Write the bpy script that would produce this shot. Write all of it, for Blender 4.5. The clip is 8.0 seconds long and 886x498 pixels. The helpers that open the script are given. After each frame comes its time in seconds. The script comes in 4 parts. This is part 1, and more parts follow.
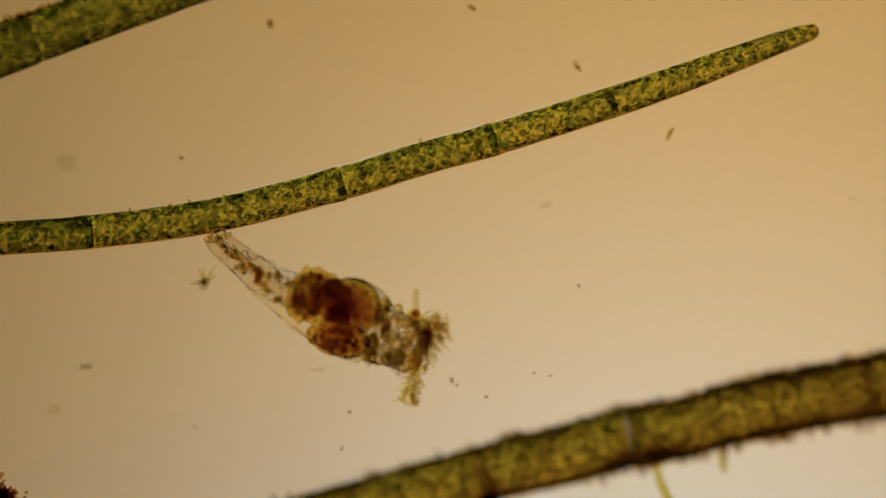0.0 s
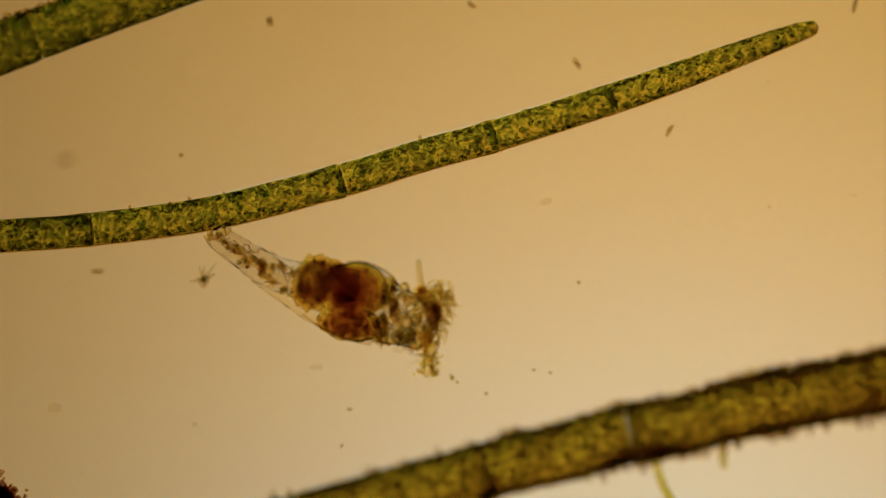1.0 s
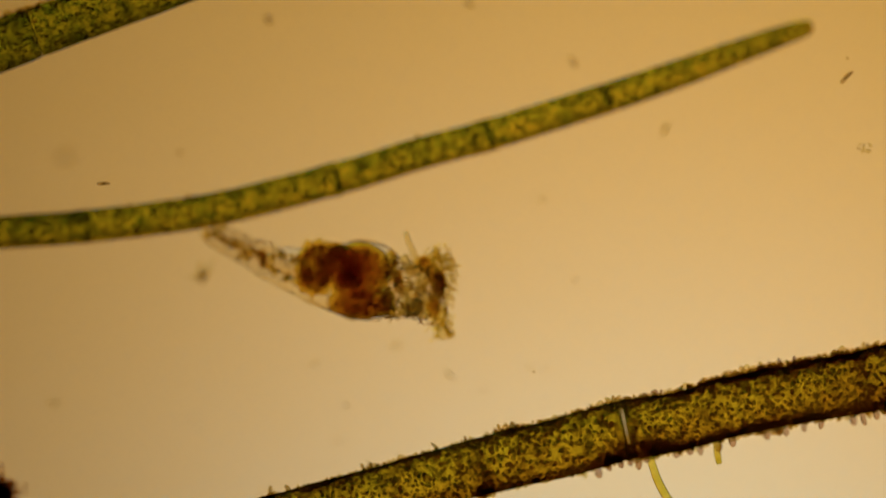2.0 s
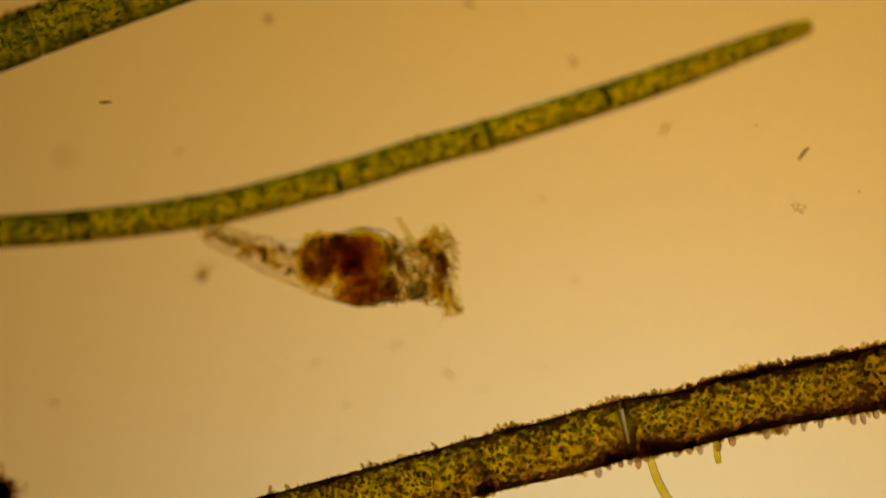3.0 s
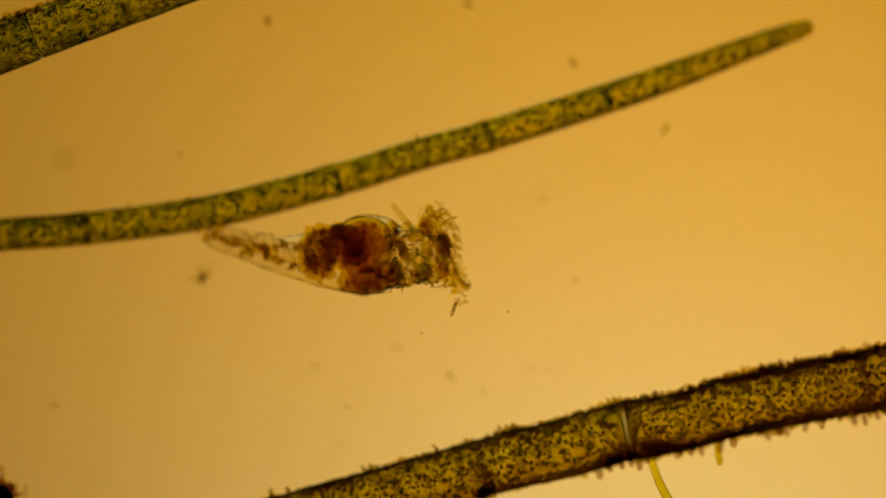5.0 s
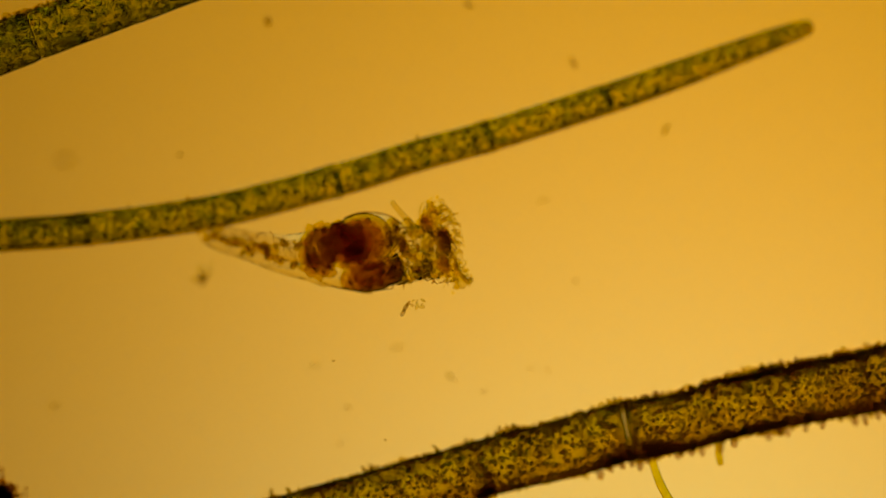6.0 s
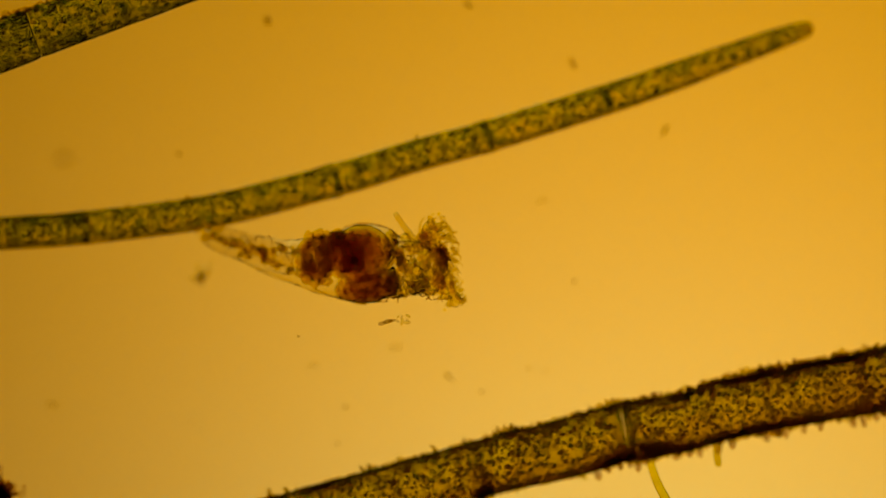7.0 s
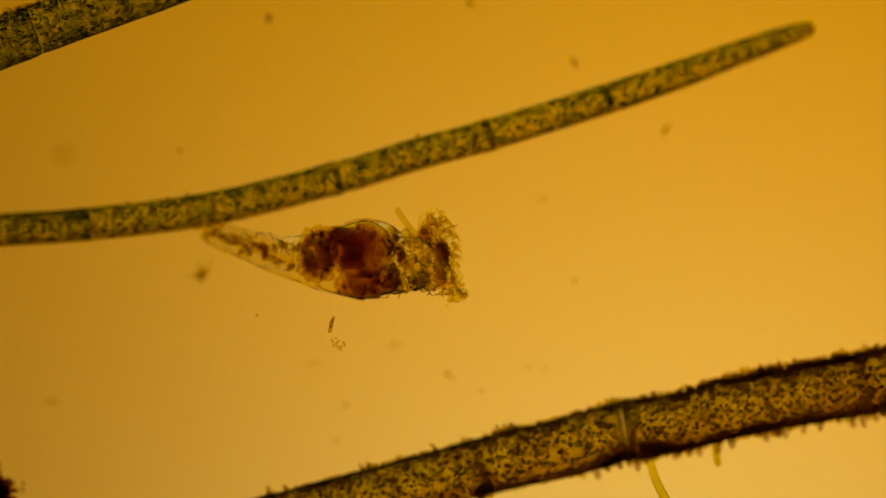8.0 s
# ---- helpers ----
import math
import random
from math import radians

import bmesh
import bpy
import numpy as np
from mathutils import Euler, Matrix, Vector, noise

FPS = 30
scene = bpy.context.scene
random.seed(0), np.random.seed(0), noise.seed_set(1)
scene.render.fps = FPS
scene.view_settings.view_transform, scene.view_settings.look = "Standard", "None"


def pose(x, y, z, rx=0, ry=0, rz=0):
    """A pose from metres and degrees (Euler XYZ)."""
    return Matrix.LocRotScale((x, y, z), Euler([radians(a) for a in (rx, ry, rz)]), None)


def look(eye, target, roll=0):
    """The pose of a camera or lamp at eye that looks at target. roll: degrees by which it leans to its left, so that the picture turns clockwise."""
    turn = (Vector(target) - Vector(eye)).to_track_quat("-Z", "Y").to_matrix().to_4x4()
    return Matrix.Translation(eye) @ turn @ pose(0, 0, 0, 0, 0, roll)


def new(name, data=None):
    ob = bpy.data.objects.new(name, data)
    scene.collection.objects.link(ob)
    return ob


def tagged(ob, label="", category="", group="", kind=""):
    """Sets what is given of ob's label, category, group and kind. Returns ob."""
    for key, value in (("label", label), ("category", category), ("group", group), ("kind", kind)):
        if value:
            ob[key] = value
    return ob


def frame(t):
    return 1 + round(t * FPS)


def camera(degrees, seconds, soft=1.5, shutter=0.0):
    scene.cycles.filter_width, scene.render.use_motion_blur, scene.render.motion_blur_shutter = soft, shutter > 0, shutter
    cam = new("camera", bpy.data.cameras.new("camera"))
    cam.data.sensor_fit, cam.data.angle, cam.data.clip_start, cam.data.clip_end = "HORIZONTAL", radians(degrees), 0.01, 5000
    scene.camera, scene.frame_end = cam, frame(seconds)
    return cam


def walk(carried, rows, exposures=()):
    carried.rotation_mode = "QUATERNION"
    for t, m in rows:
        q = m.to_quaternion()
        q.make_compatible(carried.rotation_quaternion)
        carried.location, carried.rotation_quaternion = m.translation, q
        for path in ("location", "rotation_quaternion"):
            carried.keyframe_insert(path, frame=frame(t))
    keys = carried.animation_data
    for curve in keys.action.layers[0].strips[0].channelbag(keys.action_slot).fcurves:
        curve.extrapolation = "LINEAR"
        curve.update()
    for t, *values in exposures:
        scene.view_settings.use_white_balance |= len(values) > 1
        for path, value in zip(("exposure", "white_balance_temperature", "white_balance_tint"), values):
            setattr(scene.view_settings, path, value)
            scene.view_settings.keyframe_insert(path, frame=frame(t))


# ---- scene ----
# One metre here is one millimetre on the microscope's stage (1 mm of model = 1 micrometre).
# The camera is the microscope's objective: it looks straight down, and focusing racks it up and down.
FOCUS = 8.0            # working distance
REST = 8.068           # height of the objective for most of the clip
TICK = 0.0005          # half a micrometre on the stage


def at(x, y, z):
    """Stage place from the eyepiece scale's ticks (x to the right, y towards the front) at height z."""
    k = TICK * (REST - z) / FOCUS
    return Vector(((x - 784) * k, (441 - y) * k, z))


cam = camera(2 * math.degrees(math.atan(784 * TICK / FOCUS)), 8.0, soft=1.15)
cam.data.dof.use_dof = True
cam.data.dof.focus_distance = FOCUS
cam.data.dof.aperture_fstop = cam.data.lens / 1000 / 1.05


def stage(dx, dy, dz, turn):
    return pose(-dx * TICK, dy * TICK, REST + dz, 0, 0, turn)


walk(cam, [
    (0.0, stage(5.7, 8.6, -0.045, 0.04)),
    (0.5, stage(9.2, 9.9, -0.058, -0.03)),
    (1.0, stage(5.4, 3.5, -0.043, -0.04)),
    (1.5, stage(0.9, -0.2, -0.012, 0.06)),
    (2.2, stage(0.0, -2.0, 0.014, 0.10)),
    (3.0, stage(-0.3, -2.6, 0.015, 0.10)),
    (3.5, stage(0.5, -0.4, 0.003, 0.04)),
    (4.0, stage(0.0, 0.2, -0.001, 0.0)),
    (4.5, stage(-0.4, 0.0, 0.0, -0.03)),
    (5.2, stage(0.4, 0.8, -0.001, -0.08)),
    (6.0, stage(0.8, 1.3, -0.002, -0.10)),
    (6.5, stage(-1.0, 1.4, -0.002, 0.06)),
    (7.0, stage(-1.4, 1.3, -0.004, 0.12)),
    (7.5, stage(-1.3, 0.4, -0.007, 0.42)),
    (8.0, stage(-0.7, -1.7, -0.006, 0.38)),
], exposures=[
    (0.0, 0.20, 4885, 31), (0.5, 0.22, 5066, 28), (1.0, 0.22, 5349, 27), (1.5, 0.22, 5548, 27), (3.0, 0.22, 6775, 20),
    (3.5, 0.21, 7420, 16), (4.5, 0.14, 9570, 13), (6.0, 0.19, 16812, 4), (6.5, 0.18, 22898, 3), (7.0, 0.14, 32343, 5), (8.0, -0.03, 60000, 10)])

# ---- light: under the frosted disc a tungsten bulb, off the axis, and an added cool lamp; a dim room ----
world = bpy.data.worlds.new("dim_room")
scene.world = world
world.use_nodes = True
world.node_tree.nodes["Background"].inputs["Color"].default_value = (0.9, 0.95, 1.0, 1)
world.node_tree.nodes["Background"].inputs["Strength"].default_value = 0.004



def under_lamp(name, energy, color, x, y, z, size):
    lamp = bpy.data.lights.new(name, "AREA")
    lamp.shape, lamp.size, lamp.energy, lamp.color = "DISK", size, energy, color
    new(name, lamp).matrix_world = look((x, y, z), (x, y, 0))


under_lamp("tungsten_bulb", 13.6, (1.0, 0.485, 0.0112), 0.34, -0.145, -3.86, 0.4)
# Added lamp without a known source: cools the field towards the front right.
under_lamp("added_cool_lamp", 1.55, (0.02, 0.86, 0.93), 0.27, -0.56, -3.16, 0.5)
scene.cycles.transparent_max_bounces = 64
scene.cycles.max_bounces = 40
scene.cycles.transmission_bounces = 40


# ---- materials ----
def nodes_of(name):
    m = bpy.data.materials.new(name)
    m.use_nodes = True
    t = m.node_tree
    t.nodes.clear()
    out = t.nodes.new("ShaderNodeOutputMaterial")
    return m, t, out


def ramp(t, fac, stops):
    r = t.nodes.new("ShaderNodeValToRGB")
    e = r.color_ramp.elements
    while len(e) < len(stops):
        e.new(0.5)
    for el, (p, c) in zip(e, stops):
        el.position, el.color = p, (*c, 1)
    t.links.new(fac, r.inputs["Fac"])
    return r.outputs["Color"]


def mixed(t, fac, a, b):
    m = t.nodes.new("ShaderNodeMixShader")
    if isinstance(fac, float):
        m.inputs["Fac"].default_value = fac
    else:
        t.links.new(fac, m.inputs["Fac"])
    t.links.new(a, m.inputs[1])
    t.links.new(b, m.inputs[2])
    return m.outputs["Shader"]


def noise_of(t, scale, detail=3.0, rough=0.6):
    c = t.nodes.new("ShaderNodeTexCoord")
    n = t.nodes.new("ShaderNodeTexNoise")
    n.inputs["Scale"].default_value = scale
    n.inputs["Detail"].default_value = detail
    n.inputs["Roughness"].default_value = rough
    t.links.new(c.outputs["Object"], n.inputs["Vector"])
    return n.outputs["Fac"]


def math_node(t, op, a, b):
    m = t.nodes.new("ShaderNodeMath")
    m.operation = op
    for i, v in enumerate((a, b)):
        if isinstance(v, float):
            m.inputs[i].default_value = v
        else:
            t.links.new(v, m.inputs[i])
    return m.outputs[0]


def matter(t, color):
    """The little light that living matter scatters."""
    d = t.nodes.new("ShaderNodeBsdfDiffuse")
    d.inputs["Color"].default_value = (*color, 1)
    s = t.nodes.new("ShaderNodeBsdfTranslucent")
    s.inputs["Color"].default_value = (*color, 1)
    return mixed(t, 0.6, d.outputs[0], s.outputs[0])


def stain(name, stops, body, solid=0.12, scale=180.0, island=0.7):
    """Stained matter that light passes through: colour by piece and by grain."""
    m, t, out = nodes_of(name)
    g = t.nodes.new("ShaderNodeNewGeometry")
    grain = noise_of(t, scale)
    v = math_node(t, "ADD", math_node(t, "MULTIPLY", g.outputs["Random Per Island"], island),
                  math_node(t, "MULTIPLY", grain, 1.0 - island))
    tr = t.nodes.new("ShaderNodeBsdfTransparent")
    t.links.new(ramp(t, v, stops), tr.inputs["Color"])
    t.links.new(mixed(t, solid, tr.outputs[0], matter(t, body)), out.inputs["Surface"])
    return m


def lens_grain(name, stops, body, ior=1.06, solid=0.006):
    """Small swollen bodies that bend light: bright in the middle, dark at the rim."""
    m, t, out = nodes_of(name)
    g = t.nodes.new("ShaderNodeNewGeometry")
    r = t.nodes.new("ShaderNodeBsdfRefraction")
    r.inputs["IOR"].default_value, r.inputs["Roughness"].default_value = ior, 0.0
    t.links.new(ramp(t, g.outputs["Random Per Island"], stops), r.inputs["Color"])
    t.links.new(mixed(t, solid, r.outputs[0], matter(t, body)), out.inputs["Surface"])
    return m


def membrane(name, stops, body, ior=1.06, solid=0.04, scale=60.0, bump=0.0, bump_scale=200.0, clear=0.0):
    """A clear wet wall that bends light."""
    m, t, out = nodes_of(name)
    col = ramp(t, noise_of(t, scale), stops)
    r = t.nodes.new("ShaderNodeBsdfRefraction")
    r.inputs["IOR"].default_value, r.inputs["Roughness"].default_value = ior, 0.0
    t.links.new(col, r.inputs["Color"])
    if bump:
        b = t.nodes.new("ShaderNodeBump")
        b.inputs["Strength"].default_value, b.inputs["Distance"].default_value = bump, 0.003
        t.links.new(noise_of(t, bump_scale, 2.0), b.inputs["Height"])
        t.links.new(b.outputs["Normal"], r.inputs["Normal"])
    surf = r.outputs[0]
    if clear:
        tr = t.nodes.new("ShaderNodeBsdfTransparent")
        t.links.new(col, tr.inputs["Color"])
        surf = mixed(t, clear, surf, tr.outputs[0])
    t.links.new(mixed(t, solid, surf, matter(t, body)), out.inputs["Surface"])
    return m


def frosted():
    m, t, out = nodes_of("frosted_glass")
    s = t.nodes.new("ShaderNodeBsdfTranslucent")
    t.links.new(ramp(t, noise_of(t, 1.5, 2.0), [(0.3, (0.87, 0.87, 0.86)), (0.7, (0.91, 0.91, 0.91))]), s.inputs["Color"])
    t.links.new(s.outputs[0], out.inputs["Surface"])
    return m


def clear_glass():
    m, t, out = nodes_of("clear_glass")
    tr = t.nodes.new("ShaderNodeBsdfTransparent")
    tr.inputs["Color"].default_value = (0.995, 0.995, 0.995, 1)
    g = t.nodes.new("ShaderNodeBsdfGlossy")
    g.inputs["Roughness"].default_value = 0.02
    t.links.new(mixed(t, 0.01, tr.outputs[0], g.outputs[0]), out.inputs["Surface"])
    return m


FROSTED, GLASS = frosted(), clear_glass()
WALL = membrane("green_cell_wall", [(0.35, (0.87, 0.91, 0.004)), (0.65, (0.92, 0.95, 0.008))], (0.06, 0.09, 0.01), ior=1.045, solid=0.006)
TOP_WALL = membrane("olive_cell_wall", [(0.35, (0.71, 0.70, 0.004)), (0.65, (0.80, 0.795, 0.008))], (0.08, 0.09, 0.02), ior=1.07, solid=0.006)
CHLOROPLAST = lens_grain("chloroplast", [(0.05, (0.71, 0.725, 0.04)), (0.25, (0.83, 0.865, 0.09)), (0.5, (0.95, 0.985, 0.14)), (0.9, (0.975, 1.0, 0.30))], (0.05, 0.09, 0.01), ior=1.05)
OLD_WALL = membrane("old_cell_wall", [(0.40, (0.57, 0.485, 0.004)), (0.53, (0.68, 0.60, 0.006)), (0.68, (0.84, 0.785, 0.010))], (0.10, 0.09, 0.02), ior=1.085,
                    bump=0.1, solid=0.006, scale=30.0)
OLD_CHLOROPLAST = stain("old_chloroplast", [(0.1, (0.68, 0.64, 0.32)), (0.4, (0.86, 0.83, 0.50)), (0.7, (0.97, 0.955, 0.68)), (0.95, (1.0, 0.99, 0.85))],
                        (0.07, 0.06, 0.01), solid=0.006, island=0.8)
DARK_DOT = stain("dark_grain", [(0.0, (0.50, 0.42, 0.28)), (0.5, (0.64, 0.57, 0.38)), (1.0, (0.80, 0.77, 0.50))], (0.05, 0.04, 0.02), solid=0.02)
CRUST = stain("brown_crust", [(0.0, (0.72, 0.63, 0.43)), (0.5, (0.83, 0.77, 0.55)), (1.0, (0.93, 0.90, 0.68))], (0.06, 0.05, 0.02), solid=0.02)
KNOB = membrane("grey_knob", [(0.3, (0.66, 0.56, 0.52)), (0.7, (0.88, 0.80, 0.76))], (0.10, 0.07, 0.07), ior=1.14, solid=0.01)
STALK = membrane("yellow_stalk", [(0.3, (0.80, 0.76, 0.20)), (0.7, (0.93, 0.89, 0.40))], (0.2, 0.18, 0.04), ior=1.07, solid=0.02, bump=0.2)
SEPTUM = stain("septum", [(0.0, (0.50, 0.54, 0.26)), (1.0, (0.68, 0.71, 0.42))], (0.06, 0.08, 0.03), solid=0.01, island=0.2)
# Made-up clear film that bends light into a bright halo at the edge.
EDGE_HALO = membrane("clear_halo_film", [(0.3, (1.0, 0.97, 0.84)), (0.7, (1.0, 0.985, 0.90))], (0.3, 0.28, 0.2), ior=1.03, solid=0.002)
# Orange fringe of light put into a tint, for the near edge.
AMBER_FRINGE = stain("amber_fringe_film", [(0.3, (0.955, 0.85, 0.62)), (0.7, (0.985, 0.91, 0.74))], (0.2, 0.1, 0.04), solid=0.002, island=0.0, scale=90)
CUTICLE = membrane("clear_cuticle", [(0.3, (0.95, 0.93, 0.88)), (0.7, (0.985, 0.98, 0.955))], (0.5, 0.48, 0.40), ior=1.045, solid=0.008, bump=0.35, bump_scale=80)
INNER_SKIN = membrane("inner_skin", [(0.3, (0.93, 0.91, 0.84)), (0.7, (0.985, 0.98, 0.95))], (0.5, 0.48, 0.40), ior=0.97, solid=0.008, bump=0.8, bump_scale=120)
EGG = stain("amber_yolk", [(0.3, (0.92, 0.845, 0.20)), (0.5, (0.95, 0.89, 0.28)), (0.7, (0.975, 0.93, 0.40))], (0.20, 0.08, 0.01), solid=0.002, scale=240, island=0.1)
YOLK = stain("dark_yolk", [(0.3, (0.80, 0.69, 0.18)), (0.5, (0.86, 0.765, 0.25)), (0.7, (0.92, 0.835, 0.35))], (0.16, 0.05, 0.01), solid=0.002, scale=180, island=0.1)
LOBE = stain("amber_lobe", [(0.3, (0.76, 0.665, 0.20)), (0.5, (0.86, 0.785, 0.30)), (0.7, (0.95, 0.895, 0.46))], (0.20, 0.10, 0.02), solid=0.002, scale=340, island=0.15)
POUCH = membrane("amber_pouch", [(0.3, (0.80, 0.68, 0.20)), (0.7, (0.92, 0.84, 0.36))], (0.20, 0.10, 0.02), ior=1.035, solid=0.004, scale=260, bump=0.5, bump_scale=180)
RED_LOBE = stain("red_brown_lobe", [(0.3, (0.80, 0.69, 0.18)), (0.5, (0.88, 0.795, 0.28)), (0.7, (0.955, 0.895, 0.42))], (0.20, 0.08, 0.02), solid=0.002, scale=280, island=0.2)
ORGAN_WALL = membrane("organ_wall", [(0.3, (0.92, 0.86, 0.72)), (0.7, (0.98, 0.95, 0.84))], (0.4, 0.36, 0.28), ior=1.05, solid=0.006, bump=0.3, bump_scale=110)
GLAND = membrane("yellow_gland", [(0.3, (0.89, 0.815, 0.50)), (0.7, (0.98, 0.945, 0.72))], (0.4, 0.36, 0.2), ior=1.05, solid=0.008, bump=0.5, bump_scale=160)
CLEAR_ROD = membrane("clear_rod", [(0.3, (0.86, 0.82, 0.60)), (0.7, (0.95, 0.91, 0.72))], (0.4, 0.38, 0.34), ior=1.06, solid=0.01)
GUT = lens_grain("brown_gut", [(0.05, (0.80, 0.69, 0.22)), (0.4, (0.92, 0.85, 0.38)), (0.8, (0.985, 0.95, 0.60))], (0.20, 0.10, 0.02), ior=1.035)
TISSUE = lens_grain("pale_tissue", [(0.05, (0.83, 0.75, 0.52)), (0.4, (0.95, 0.905, 0.70)), (0.8, (1.0, 0.985, 0.86))], (0.30, 0.24, 0.10), ior=1.06)
YELLOW = stain("yellow_gland_matter", [(0.1, (0.87, 0.79, 0.42)), (0.45, (0.96, 0.92, 0.58)), (0.8, (1.0, 0.985, 0.76))], (0.30, 0.24, 0.10), solid=0.004, scale=200, island=0.7)
MASTAX = stain("dark_jaw_mass", [(0.25, (0.84, 0.77, 0.60)), (0.7, (0.97, 0.94, 0.80))], (0.12, 0.08, 0.03), solid=0.01, scale=300, island=0.5)
FOLD = stain("skin_fold", [(0.2, (0.70, 0.63, 0.57)), (0.8, (0.88, 0.83, 0.77))], (0.15, 0.13, 0.1), solid=0.01, scale=200, island=0.6)
CILIA = membrane("cilium", [(0.3, (0.93, 0.865, 0.56)), (0.7, (0.99, 0.955, 0.74))], (0.35, 0.28, 0.12), ior=1.08, solid=0.01)
SHEATH = membrane("clear_sheath", [(0.3, (0.72, 0.67, 0.58)), (0.7, (0.88, 0.84, 0.76))], (0.3, 0.28, 0.24), ior=1.05, solid=0.01, bump=0.4, scale=160)
DUST = stain("dust", [(0.0, (0.66, 0.60, 0.52)), (1.0, (0.84, 0.79, 0.69))], (0.10, 0.08, 0.06), solid=0.02, island=0.4)
GREY_DUST = stain("grey_dust", [(0.0, (0.82, 0.78, 0.70)), (1.0, (0.91, 0.88, 0.82))], (0.2, 0.17, 0.12), solid=0.01, island=0.4)
PALE_DUST = stain("pale_dust", [(0.0, (0.94, 0.925, 0.89)), (1.0, (0.98, 0.975, 0.95))], (0.3, 0.26, 0.2), solid=0.005, island=0.4)
CRUMB = membrane("clear_crumb", [(0.3, (0.86, 0.82, 0.58)), (0.7, (0.97, 0.95, 0.78))], (0.4, 0.36, 0.2), ior=1.09, solid=0.02)
DARK = stain("dark_clump", [(0.0, (0.60, 0.44, 0.36)), (1.0, (0.86, 0.73, 0.60))], (0.05, 0.03, 0.02), solid=0.03)


# ---- mesh helpers ----
def part(name, mesh, material, parent=None, label=""):
    ob = new(name, mesh)
    if material is not None:
        mesh.materials.append(material)
    ob.parent = parent
    return tagged(ob, label=label) if label else ob


def mesh_from(name, verts, faces, smooth=True):
    me = bpy.data.meshes.new(name)
    me.from_pydata([tuple(v) for v in verts], [], faces)
    me.validate()
    me.polygons.foreach_set("use_smooth", [smooth] * len(me.polygons))
    me.update()
    return me


def ball(level):
    bm = bmesh.new()
    bmesh.ops.create_icosphere(bm, subdivisions=level, radius=1.0)
    v = np.array([x.co[:] for x in bm.verts])
    f = np.array([[x.index for x in y.verts] for y in bm.faces])
    bm.free()
    return v, f


BALLS = {n: ball(n) for n in (1, 2, 3, 4)}
rng = np.random.default_rng(7)


def cloud(name, places, axes, level=1, lump=0.0):
    """Many small bodies in one mesh: places (n,3), axes (n,3,3) as columns."""
    v, f = BALLS[level]
    out = []
    for p, a in zip(places, axes):
        w = v
        if lump:
            ph = rng.uniform(0, 6.3, 3)
            w = v * (1 + lump * (np.sin(3.1 * v[:, [1]] + ph[0]) * np.sin(2.7 * v[:, [2]] + ph[1]) + 0.6 * np.sin(5.3 * v[:, [0]] + ph[2])))
        out.append(w @ np.asarray(a).T + np.asarray(p))
    faces = np.concatenate([f + i * len(v) for i in range(len(places))])
    return mesh_from(name, np.concatenate(out), faces.tolist())


def turned(sizes, angle):
    c, s = math.cos(angle), math.sin(angle)
    return np.array([[c, -s, 0], [s, c, 0], [0, 0, 1]]) @ np.diag(sizes)


def smooth_path(points, n):
    """Catmull-Rom through the points; each a tuple of any length."""
    p = np.array(points, float)
    p = np.vstack([2 * p[0] - p[1], p, 2 * p[-1] - p[-2]])
    out = []
    m = len(p) - 3
    for u in np.linspace(0, m, n):
        i = min(int(u), m - 1)
        t = u - i
        a, b, c, d = p[i:i + 4]
        out.append(0.5 * (2 * b + (c - a) * t + (2 * a - 5 * b + 4 * c - d) * t * t + (3 * b - a - 3 * c + d) * t ** 3))
    return np.array(out)


def tube(name, places, radii, seg=16, flat=1.0, wobble=0.0, tip=0.3):
    """A closed tube along places, with round ends, flat: height over width."""
    places = np.array(places, float)
    n = len(places)
    tang = np.gradient(places, axis=0)
    tang /= np.linalg.norm(tang, axis=1)[:, None]
    verts, faces = [], []
    ph = rng.uniform(0, 6.3, 4)
    for i in range(n):
        side = np.cross((0, 0, 1.0), tang[i])
        if np.linalg.norm(side) < 1e-6:
            side = np.array((1.0, 0, 0))
        side /= np.linalg.norm(side)
        up = np.cross(tang[i], side)
        for k in range(seg):
            a = 2 * math.pi * k / seg
            r = radii[i] * (1 + wobble * (math.sin(2 * a + ph[0] + i * 0.5) + math.sin(3 * a + ph[1] - i * 0.31) + math.sin(a + ph[2] + i * 0.83)) / 2)
            verts.append(places[i] + side * math.cos(a) * r + up * math.sin(a) * r * flat)
    for i in range(n - 1):
        for k in range(seg):
            l = (k + 1) % seg
            faces.append((i * seg + k, i * seg + l, i * seg + seg + l, i * seg + seg + k))
    for i, order in ((0, -1), (n - 1, 1)):
        verts.append(places[i] + tang[i] * order * radii[i] * tip)
        c = len(verts) - 1
        for k in range(seg):
            l = (k + 1) % seg
            faces.append((i * seg + l, i * seg + k, c) if order < 0 else (i * seg + k, i * seg + l, c))
    return mesh_from(name, verts, faces)


